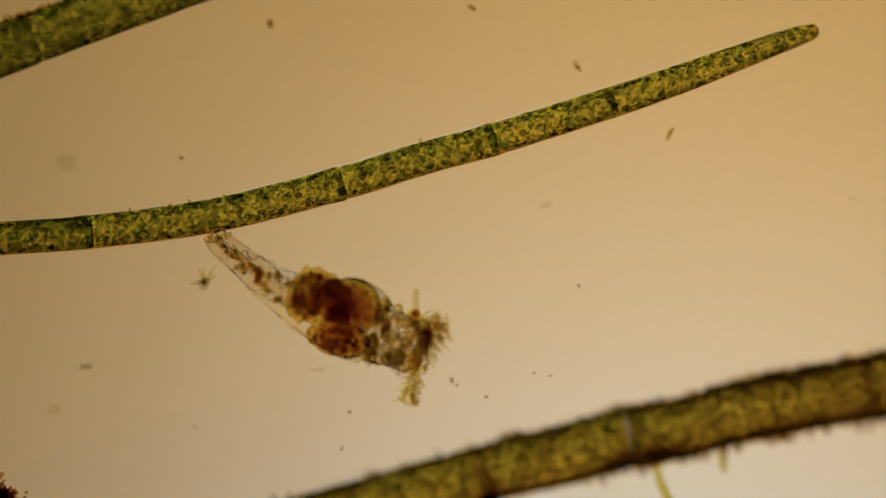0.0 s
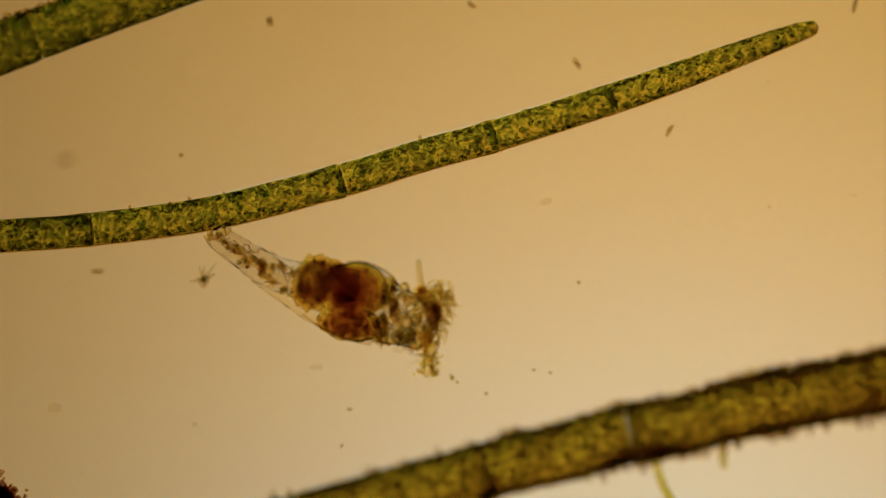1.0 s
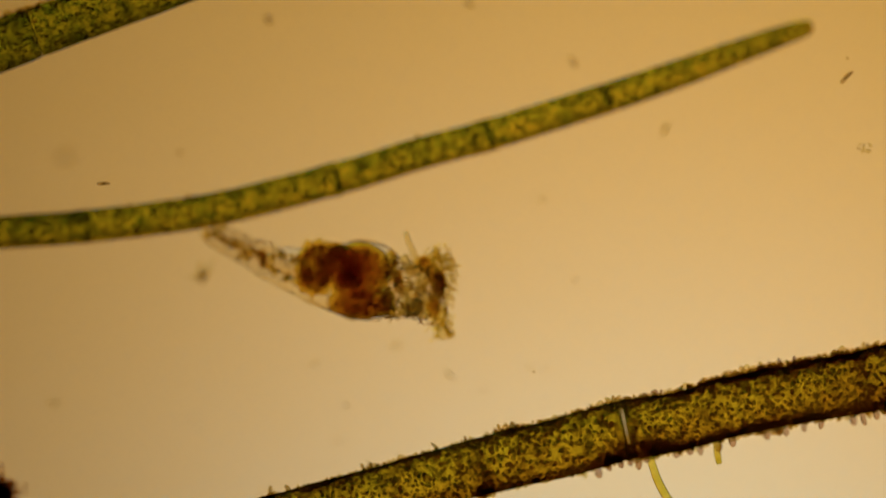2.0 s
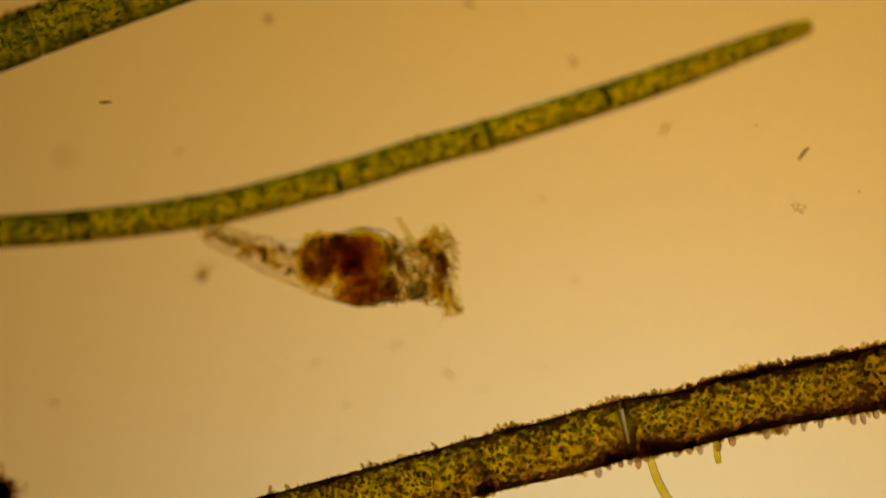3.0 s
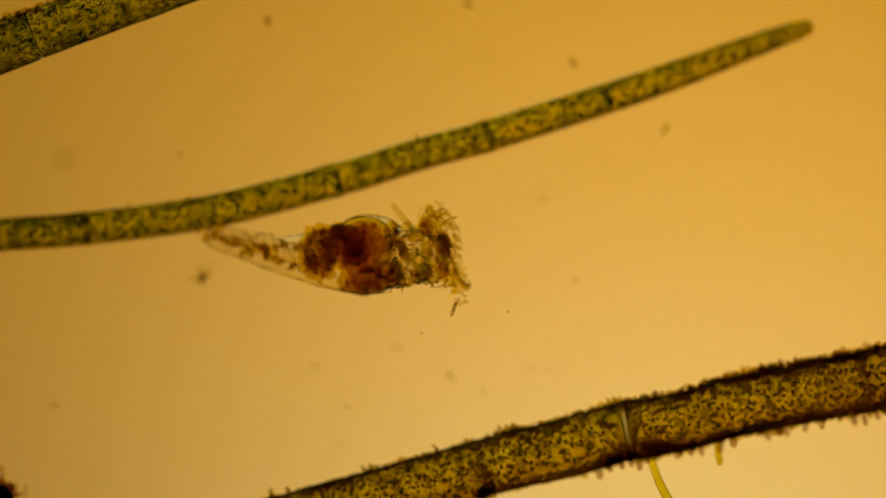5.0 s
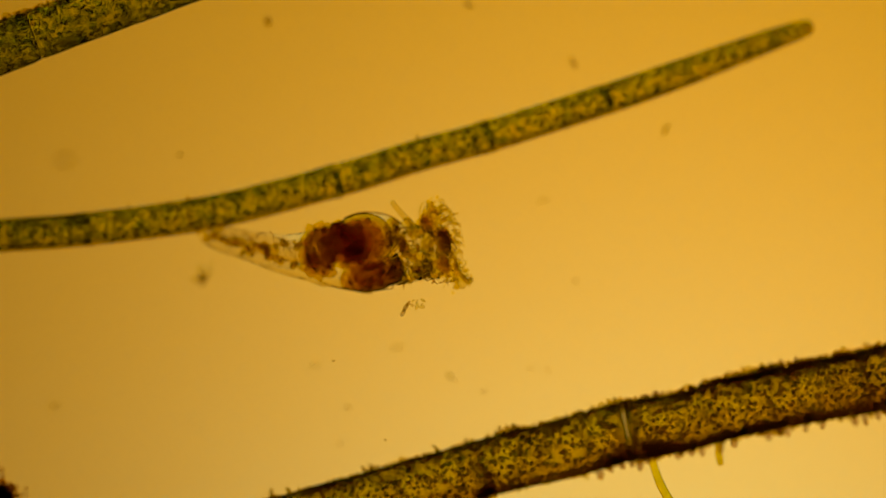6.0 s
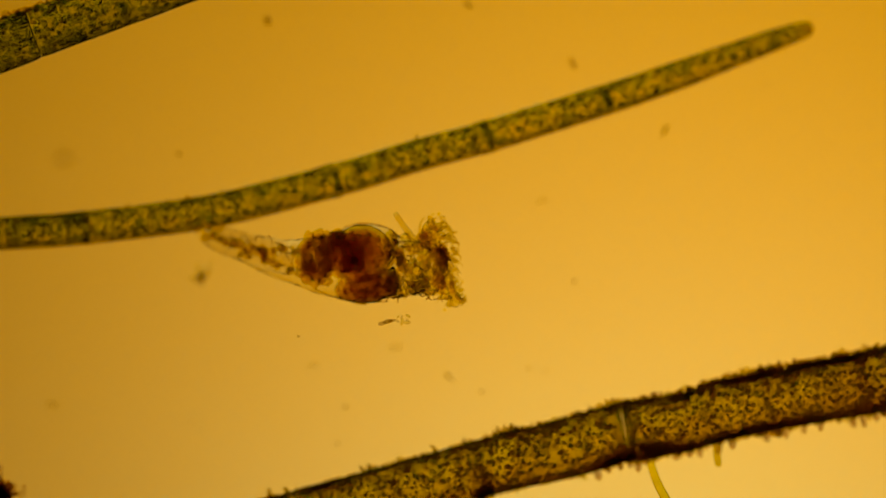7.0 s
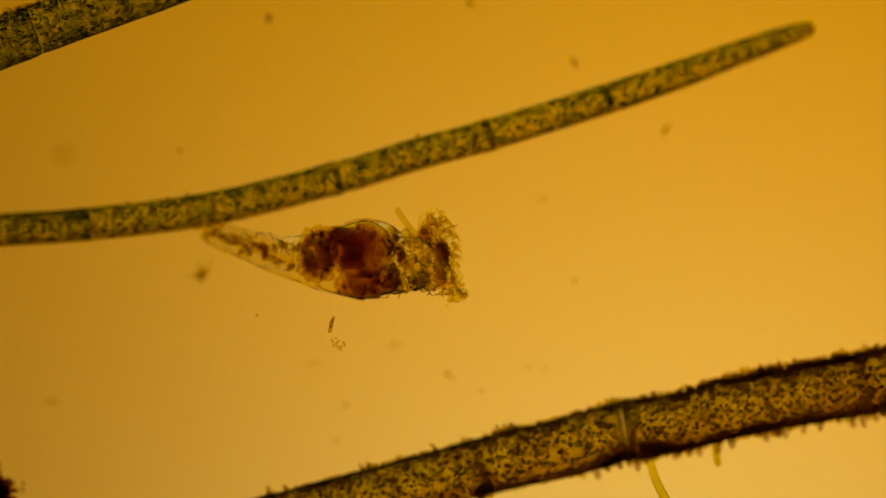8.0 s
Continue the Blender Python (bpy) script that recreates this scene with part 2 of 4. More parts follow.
def capped(path, a, b, inset=0.16, cap=5):
    """Stations from a to b (fractions) of a path of (x, y, z, r), with rounded ends."""
    n = len(path) - 1
    length = np.linalg.norm(np.diff(path[:, :3], axis=0), axis=1).sum()
    us = np.linspace(a, b, max(8, int((b - a) * length / 0.006)))
    r0 = np.interp(a, np.linspace(0, 1, n + 1), path[:, 3])
    e = 0.42 * r0 / length
    ends = [e * (1 - math.cos(x)) for x in np.linspace(0.25, 1.5, cap)]
    us = np.concatenate([[a + x for x in ends], us[(us > a + e * 1.05) & (us < b - e * 1.05)], [b - x for x in reversed(ends)]])
    st = np.array([[np.interp(u, np.linspace(0, 1, n + 1), path[:, i]) for i in range(4)] for u in us])
    for i, u in enumerate(us):
        d = min(u - a, b - u) / e
        if d < 1:
            st[i, 3] *= math.sqrt(max(0.0, 1 - (1 - d) ** 2)) * inset + 1.0 - inset
    return st


def along(path, u):
    n = len(path) - 1
    p = np.array([np.interp(u, np.linspace(0, 1, n + 1), path[:, i]) for i in range(4)])
    q = np.array([np.interp(min(u + 0.002, 1), np.linspace(0, 1, n + 1), path[:, i]) for i in range(3)])
    o = np.array([np.interp(max(u - 0.002, 0), np.linspace(0, 1, n + 1), path[:, i]) for i in range(3)])
    t = q - o
    t /= np.linalg.norm(t)
    s = np.cross((0, 0, 1.0), t)
    s /= np.linalg.norm(s)
    return p[:3], p[3], t, s, np.cross(t, s)


def fraction(path, x):
    """The fraction of a path at stage x."""
    return float(np.interp(x, path[:, 0], np.linspace(0, 1, len(path))))


def grains(name, path, a, b, count, size, material, parent, depth=(0.74, 0.92), long=0.8, shade_bias=0.0, spaced=0.0):
    """A layer of small bodies lining a cell; as many as its girth allows."""
    f = np.linspace(0, 1, len(path))
    w = rng.uniform(0, 2 * math.pi, count)
    u = rng.uniform(a, b, count)
    if spaced:
        # an even sowing over the under side, with a little scatter
        around = max(3, int(math.pi * path[:, 3].max() / spaced))
        rows = max(2, int(count / around))
        i = np.arange(rows * around)
        w = math.pi * (1 + ((i % around) + 0.5 + rng.uniform(-0.42, 0.42, len(i))) / around)
        u = a + (b - a) * (i // around + 0.5 + 0.5 * ((i % around) % 2) + rng.uniform(-0.4, 0.4, len(i))) / rows
        u, count = np.clip(u, a, b), len(i)
    r = np.interp(u, f, path[:, 3])
    keep = rng.uniform(size=count) < r / path[:, 3].max()
    u, w = u[keep], w[keep]
    n = len(u)
    r = np.interp(u, f, path[:, 3])
    p, q, o = (np.stack([np.interp(np.clip(u + d, 0, 1), f, path[:, i]) for i in range(3)], axis=1) for d in (0, 0.002, -0.002))
    t = q - o
    t /= np.linalg.norm(t, axis=1)[:, None]
    s = np.cross((0, 0, 1.0), t)
    s /= np.linalg.norm(s, axis=1)[:, None]
    up = np.cross(t, s)
    # Crowds grains onto the far flank to imitate the shade along that edge.
    back = rng.uniform(size=n) < shade_bias * (0.5 - 0.5 * np.cos(w))
    w = np.where(back, math.pi - w, w)[:, None]
    out = s * np.cos(w) + up * np.sin(w)
    g = rng.uniform(-1.2, 1.2, n)[:, None]
    e1 = t * np.cos(g) + np.cross(t, out) * np.sin(g)
    e2 = np.cross(out, e1)
    k = (size * rng.lognormal(0, 0.18 if spaced else 0.35, n))[:, None]
    c = p + out * (r * rng.uniform(*depth, n))[:, None]
    v, faces = BALLS[1]
    A = e1 * k * rng.uniform(0.9, 0.9 + long, (n, 1))
    B = e2 * k * rng.uniform(0.65, 0.95, (n, 1))
    C = out * k * 0.45
    verts = c[:, None, :] + v[None, :, [0]] * A[:, None, :] + v[None, :, [1]] * B[:, None, :] + v[None, :, [2]] * C[:, None, :]
    allf = (faces[None] + (np.arange(n) * len(v))[:, None, None]).reshape(-1, 3)
    me = bpy.data.meshes.new(name)
    me.vertices.add(n * len(v))
    me.vertices.foreach_set("co", verts.reshape(-1))
    me.loops.add(len(allf) * 3)
    me.loops.foreach_set("vertex_index", allf.reshape(-1))
    me.polygons.add(len(allf))
    me.polygons.foreach_set("loop_start", np.arange(len(allf)) * 3)
    me.polygons.foreach_set("use_smooth", np.ones(len(allf), bool))
    me.update(calc_edges=True)
    me.validate()
    return tagged(part(name, me, material, parent), kind="stuff")


# ---- the stage ----
def slab(name, x0, x1, y0, y1, z0, z1, material):
    bm = bmesh.new()
    bmesh.ops.create_cube(bm, size=1.0)
    for v in bm.verts:
        v.co = ((x0 + x1) / 2 + v.co.x * (x1 - x0), (y0 + y1) / 2 + v.co.y * (y1 - y0), (z0 + z1) / 2 + v.co.z * (z1 - z0))
    bmesh.ops.bevel(bm, geom=bm.edges[:], offset=0.006, segments=2, affect="EDGES")
    me = bpy.data.meshes.new(name)
    bm.to_mesh(me)
    bm.free()
    return part(name, me, material)


def diffuser():
    bm = bmesh.new()
    bmesh.ops.create_cone(bm, cap_ends=True, segments=96, radius1=1.12, radius2=1.12, depth=0.03)
    for f in bm.faces:
        f.material_index = 0 if f.normal.z > 0.5 else 1
    me = bpy.data.meshes.new("lamp_diffuser")
    bm.to_mesh(me)
    bm.free()
    ob = part("lamp_diffuser", me, FROSTED)
    me.materials.append(GLASS)
    ob.location = (0.0, 0.0, -2.5)
    return tagged(ob, "round frosted glass disc glowing over the lamp", "diffuser", kind="structure")


diffuser()
tagged(slab("glass_slide", -1.3, 1.3, -0.62, 0.62, -0.10, 0.0, GLASS), "clear glass slide under the water film", "slide", kind="structure")


# ---- algae filaments ----
def stations(points, n=160):
    """Centre line from (x, y, z, half width) in ticks, height in metres."""
    p = smooth_path([(*at(x, y, z), r * TICK * 1.04) for x, y, z, r in points], 600)
    run = np.concatenate([[0], np.cumsum(np.linalg.norm(np.diff(p[:, :3], axis=0), axis=1))])
    return np.stack([np.interp(np.linspace(0, run[-1], n), run, p[:, i]) for i in range(4)], axis=1)


def filament(name, label, path, joints, wall, green, dens, size, dots=0, slits=(), crowd=(), shade_bias=0.0, inset=0.16, shoulders=(), halo=None, group="algae filaments"):
    thing = tagged(new(name), label, "alga", group)
    us = [0.0] + [fraction(path, at(x, 0, 0.02).x) for x in joints] + [1.0]
    length = np.linalg.norm(np.diff(path[:, :3], axis=0), axis=1).sum()
    gaps = [0.0] + [g / length for g in (slits or [0.0003] * len(joints))] + [0.0]
    if halo:
        # Added sheath: its refraction draws the bright line along the far edge.
        part("halo_sheath", tube("halo_sheath", path[:, :3], path[:, 3] * halo[1], 48, tip=0.5), halo[0], thing, "thin clear sheath added to brighten the edge")
    for u, swell in zip(us[1:-1], shoulders):
        d = (u - np.linspace(0, 1, len(path))) * length / 0.024
        path[:, 3] *= 1 + swell * np.where((d > -0.05) & (d < 1), np.clip(1 - d, 0, 1) ** 1.5, 0)
    for i, (a, b) in enumerate(zip(us[:-1], us[1:])):
        st = capped(path, a + gaps[i], b - gaps[i + 1], inset)
        more, spots = (crowd or [(1.0, 1.0)] * 9)[i]
        cell = part("cell", tube("cell", st[:, :3], st[:, 3], 28, wobble=0.012, tip=0.01 if b < 1.0 or dots else 0.5), wall, thing)
        e0, e1 = (max(0.0022 / length, g + 0.0016 / length) for g in (gaps[i], gaps[i + 1]))
        grains("chloroplast_layer", path, a + e0, b - e1, int(dens * more * (b - a) * length), size, green, cell, long=0.35 if dots else 0.8, shade_bias=shade_bias)
        if dots:
            grains("dark_grain_layer", path, a + e0, b - e1, int(dots * spots * (b - a) * length), 0.0021, DARK_DOT, cell, (0.80, 0.93), 0.25, spaced=0.0085)
    for u, g in zip(us[1:-1], gaps[1:-1]):
        p, r, t, s, up = along(path, u)
        if g * length > 0.0007:
            st = np.array([[np.interp(u + d / length, np.linspace(0, 1, len(path)), path[:, i]) for i in range(4)] for d in np.linspace(-0.003, 0.003, 7)])
            part("joint_sheath", tube("joint_sheath", st[:, :3], st[:, 3] * 0.97, 28), SHEATH, thing, "clear sheath over the joint")
            for off, bow in ((-0.0022, 0.0015), (0.0004, 0.004), (0.0026, 0.0022)):
                ring = [p + t * (off + bow * math.cos(w) ** 2) + (s * math.sin(w) + up * math.cos(w)) * r * 1.01 for w in np.linspace(-1.7, 1.7, 9)]
                part("strand", tube("strand", smooth_path(ring, 24), [0.0009] * 24, 8), CLEAR_ROD, thing, "pale strand round the joint")
            continue
        grains("dense_plasm", path, u - 0.0060 / length, u - 0.0005 / length, 70, 0.0016, green, thing, (0.4, 0.93))
        part("septum", cloud("septum", [p], [np.stack([t * 0.0016, s * r * 0.97, up * r * 0.97], axis=1)], 2), SEPTUM, thing)
    return thing


MID = stations([(-460, 432, 0.0145, 28), (-200, 427, 0.024, 28), (0, 414, 0.024, 27), (161, 402, 0.024, 27), (375, 373, 0.023, 27.5), (602, 316, 0.023, 27),
                (740, 273.5, 0.023, 26.5), (870, 238, 0.023, 26), (1080, 172, 0.020, 25), (1200, 131, 0.017, 23.5), (1300, 94, 0.014, 20.5),
                (1380, 65, 0.011, 17), (1412, 54, 0.010, 15), (1427, 49.5, 0.010, 13), (1434, 47.5, 0.010, 10.5)], 260)
slender = filament("green_filament", "slender bright green filament of long cells tapering to a tip", MID, (-120, 161, 602, 870, 1080), WALL, CHLOROPLAST, 12500, 0.0016, shade_bias=0.2,
                   crowd=((1.2, 1), (1.35, 1), (1.05, 1), (1.05, 1), (0.95, 1), (0.95, 1)), inset=0.09, shoulders=(0.06, 0.05, 0.10, 0.09, 0.03), halo=(EDGE_HALO, 1.10))
# Tinted tube shifted to the near flank paints the optical fringe there.
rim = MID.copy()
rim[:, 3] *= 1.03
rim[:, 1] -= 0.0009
part("fringe_rim", tube("fringe_rim", rim[:, :3], rim[:, 3], 48, tip=0.5), AMBER_FRINGE, slender, "amber tube painting a fringe of light along the flank")

LOW = stations([(250, 985, 0.055, 48), (420, 946, 0.085, 49), (600, 899, 0.098, 49), (850, 829, 0.098, 49), (1000, 793, 0.098, 51), (1110, 763, 0.098, 51),
                (1200, 748, 0.098, 50), (1300, 721, 0.098, 51), (1420, 697, 0.098, 51), (1567, 669, 0.098, 54), (1760, 624, 0.078, 54), (1980, 560, 0.026, 50)], 200)
low = filament("overgrown_filament", "thick olive brown filament overgrown with crust and knobs", LOW, (1106,), OLD_WALL, OLD_CHLOROPLAST, 14500, 0.0018, 1500, (0.0014,), ((1.3, 1.15), (1.3, 1.3)), inset=0.025)
for x in (850, 1528):
    p, r, t, s, up = along(LOW, fraction(LOW, at(x, 0, 0.04).x))
    part("septum", cloud("septum", [p], [np.stack([t * 0.0014, s * r * 0.93, up * r * 0.93], axis=1)], 3), OLD_CHLOROPLAST, low, "thin cross wall")
    grains("dense_plasm", LOW, fraction(LOW, at(x - 9, 0, 0.04).x), fraction(LOW, at(x + 9, 0, 0.04).x), 90, 0.0018, OLD_CHLOROPLAST, low, (0.4, 0.93))

TOP = stations([(-420, 240, 0.024, 44), (-200, 160, 0.040, 45), (0, 83, 0.046, 45), (100, 46, 0.046, 43), (200, 11, 0.046, 41), (320, -32, 0.046, 40), (500, -95, 0.040, 40), (720, -170, 0.022, 38)], 140)
top = filament("upper_filament", "thick dark olive filament with a ragged edge", TOP, (62, 420), TOP_WALL, CHLOROPLAST, 14000, 0.0018, 0, (0.0005, 0.0002), shade_bias=0.25, inset=0.03)


part("tip_cap", cloud("tip_cap", [at(1431, 48, 0.010)], [turned(np.array((9, 10.5, 10)) * TICK, 0.35)], 3, 0.05), SHEATH, slender, "pale grey rounded tip")


def crust(path, x0, x1, side, count, size, parent, out=(0.92, 1.04)):
    """Lumps of growth along one flank (side +1 far, -1 near)."""
    a, b = fraction(path, at(x0, 0, 0.04).x), fraction(path, at(x1, 0, 0.04).x)
    places, axes = [], []
    for _ in range(count):
        p, r, t, s, u = along(path, rng.uniform(a, b))
        w = rng.normal(0, 0.42)
        o = s * side * math.cos(w) + u * math.sin(w)
        k = size * rng.lognormal(0, 0.4)
        places.append(p + o * r * rng.uniform(*out))
        axes.append(turned((k * rng.uniform(0.8, 1.8), k * rng.uniform(0.6, 1.0), k * 0.8), rng.uniform(0, 3.1)))
    return tagged(part("crust", cloud("crust", places, axes, 1), CRUST, parent, "dark brown ragged crust"), kind="stuff")


crust(LOW, 420, 1060, 1, 620, 0.0019, low, (0.84, 1.03))
crust(LOW, 1060, 1220, 1, 200, 0.0019, low, (0.84, 1.04))
crust(LOW, 1215, 1600, 1, 760, 0.0022, low, (0.80, 1.10))
crust(LOW, 850, 1130, -1, 340, 0.0017, low, (0.80, 1.0))
crust(LOW, 1130, 1600, -1, 1000, 0.0020, low, (0.72, 1.03))
crust(LOW, 1040, 1190, -1, 260, 0.0022, low, (0.55, 1.03))
crust(LOW, 870, 1215, 1, 170, 0.0021, low, (0.95, 1.09))
crust(LOW, 1260, 1500, 1, 130, 0.0021, low, (1.0, 1.15))
crust(LOW, 832, 862, -1, 70, 0.0026, low, (0.78, 1.06))
crust(TOP, -60, 420, 1, 380, 0.0020, top, (0.88, 1.08))


def knob(path, x, side, length, width, parent, lean=0.0, rise=0.0, material=KNOB):
    p, r, t, s, u = along(path, fraction(path, at(x, 0, 0.04).x))
    d = s * side * math.cos(rise) + u * math.sin(rise)
    d = d + t * lean
    d /= np.linalg.norm(d)
    base = p + s * side * math.cos(rise) * r * 0.93 + u * math.sin(rise) * r * 0.93
    us = np.linspace(0, 1, 6)
    pts = [base + d * length * v + t * lean * length * 0.4 * v * v for v in us]
    rad = [width * (0.75 + 0.3 * math.sin(2.6 * v)) * (1 - 0.75 * max(0, v - 0.75) * 4 * 0.8) for v in us]
    return part("knob", tube("knob", pts, rad, 8), material, parent)


for x in (1036, 1062, 1084, 1102, 1118, 1132, 1186, 1204, 1226, 1251, 1283, 1343, 1361, 1383, 1410, 1446, 1490, 1512, 1535, 1556):
    knob(LOW, x + rng.normal(0, 3), -1, rng.uniform(0.006, 0.0125), rng.uniform(0.0021, 0.0032), low, rng.uniform(-0.2, 0.15), rng.uniform(-0.3, 0.3))
for x in (494, 527, 660, 666, 671, 676, 683, 790, 838, 886, 892, 898, 904, 910, 916, 921, 926, 1012, 1060, 1098, 1150, 1163, 1170, 1176, 1310, 1335, 1352, 1364, 1372, 1384, 1392,
          1400, 1412, 1440, 1450, 1458, 1540):
    knob(LOW, x, 1, rng.uniform(0.004, 0.0105), rng.uniform(0.0009, 0.0020), low, rng.uniform(-0.4, 0.3), rng.uniform(-0.3, 0.3), KNOB if x > 1100 else DARK_DOT)


for x in (228, 300, 338, 398, 745):
    knob(MID, x, 1, rng.uniform(0.003, 0.0055), rng.uniform(0.0010, 0.0018), slender, rng.uniform(-0.3, 0.3), rng.uniform(-0.2, 0.2), CRUST)


def stalk(points, width, parent, label):
    st = smooth_path([(*at(x, y, z), w * TICK) for (x, y, z), w in zip(points, width)], 24)
    return part("stalk", tube("stalk", st[:, :3], st[:, 3], 12), STALK, parent, label)


stalk([(1150, 804, 0.090), (1158, 832, 0.084), (1170, 862, 0.074), (1196, 905, 0.048), (1240, 960, 0.003)], (6.5, 7, 7.5, 7.5, 6), low, "bent yellow stalk")
stalk([(1268, 784, 0.094), (1271, 805, 0.092), (1274, 822, 0.090)], (5, 6, 5), low, "short yellow stalk")


# ---- the rotifer: local axes from its foot ----
FOOT = at(365, 412, 0.006)


def local(x, y, z):
    return np.array(((x - 365) * TICK, (412 - y) * TICK, z))


def lumps(name, x, y, z, sizes, angle, count, size, material, parent, level=1, label="", core=0.8):
    """A granular body: a core and many small lumps through an ellipsoid's outer half."""
    c = local(x, y, z)
    A = turned(np.array(sizes) * TICK, math.radians(angle))
    places, axes = [c], [A * core]
    v = rng.normal(0, 1, (count, 3))
    v /= np.linalg.norm(v, axis=1)[:, None]
    for d in v:
        k = size * TICK * rng.lognormal(0, 0.35)
        places.append(c + A @ d * rng.uniform(0.55, 0.98))
        axes.append(turned((k * 1.25, k, k * 0.9), rng.uniform(0, 3.1)))
    me = cloud(name, places[1:], axes[1:], level, 0.05) if count else None
    ball_me = cloud(name, places[:1], axes[:1], 3, 0.06)
    if me:
        bm = bmesh.new()
        bm.from_mesh(ball_me)
        bm.from_mesh(me)
        bm.to_mesh(ball_me)
        bm.free()
        bpy.data.meshes.remove(me)
        ball_me.polygons.foreach_set("use_smooth", [True] * len(ball_me.polygons))
    return part(name, ball_me, material, parent, label)


def hair(pts, w0, w1, n=10, seg=5):
    st = smooth_path(pts, n)
    return st, np.linspace(w0, w1, n)


def hairs(name, list_of_points, w0, w1, material, parent, seg=5):
    verts, faces, base = [], [], 0
    for pts in list_of_points:
        st, rad = hair(pts, w0, w1)
        me = tube("hair", st, rad, seg)
        vs = [v.co[:] for v in me.vertices]
        faces += [[i + base for i in p.vertices] for p in me.polygons]
        verts += vs
        base += len(vs)
        bpy.data.meshes.remove(me)
    return part(name, mesh_from(name, verts, faces), material, parent)


def bumpy(me, amount, grain, keep=None):
    """Push a mesh in and out along its normals by a rough noise; keep(x) scales it."""
    me.update()
    for v, n in [(v, v.normal.copy()) for v in me.vertices]:
        q = Vector(v.co) / (grain * TICK)
        h = noise.noise(q) + 0.5 * noise.noise(q * 2.1)
        v.co += n * h * amount * TICK * (keep(v.co.x / TICK + 365) if keep else 1.0)
    me.update()
    return me


def organ(name, x, y, z, sizes, angle, shells, grainy, material, grain_material, parent, label="", rough=4.0, grain=16, core=(), walled=True):
    """Nested lumpy shells, so that the middle is the darkest, a thin clear wall and granules; core: darker shells (dx, dy, scale)."""
    c = local(x, y, z)
    A = turned(np.array(sizes) * TICK, math.radians(angle))
    zero = np.zeros(3)
    ob = part(name, bumpy(cloud(name, [zero] * len(shells), [A * k for k in shells], 4), rough, grain), material, parent, label)
    ob.location = c
    if walled:
        part("organ_wall", bumpy(cloud("organ_wall", [zero], [A * 1.04], 4), rough, grain), ORGAN_WALL, ob)
    if core:
        part("core", bumpy(cloud("core", [np.array((dx, -dy, 0)) * TICK for dx, dy, k in core], [A * k for dx, dy, k in core], 4), rough * 0.6, grain), YOLK, ob, "dark red brown core")
    pl, ax = [], []
    for d in rng.normal(0, 1, (grainy, 3)):
        d = d / np.linalg.norm(d)
        k = rng.uniform(2.5, 6.0) * TICK
        pl.append(A @ d * rng.uniform(0.5, 1.0))
        ax.append(turned((k * 1.3, k, k * 0.8), rng.uniform(0, 3.1)))
    tagged(part("granules", cloud("granules", pl, ax, 1, 0.06), grain_material, ob), kind="stuff")
    return ob, c


def squiggles(name, count, x_range, middle, spread, limit, length, heading, z, material, parent, label, thick=0.0010):
    """Short bent creases strewn over a stretch of the body."""
    out = []
    for _ in range(count):
        x = rng.uniform(*x_range)
        y = middle(x) + np.clip(rng.normal(0, spread(x)), -limit(x), limit(x))
        a, L, b = heading + rng.normal(0, 0.9), rng.uniform(*length), rng.uniform(-0.8, 0.8)
        h = z(x) + rng.normal(0, 0.008)
        c, s = math.cos(a), math.sin(a)
        out.append([local(x - L * c, y - L * s, h), local(x - b * L * s, y + b * L * c, h + 0.002), local(x + L * c, y + L * s, h)])
    return tagged(hairs(name, out, thick, thick * 0.6, material, parent), label=label, kind="stuff")


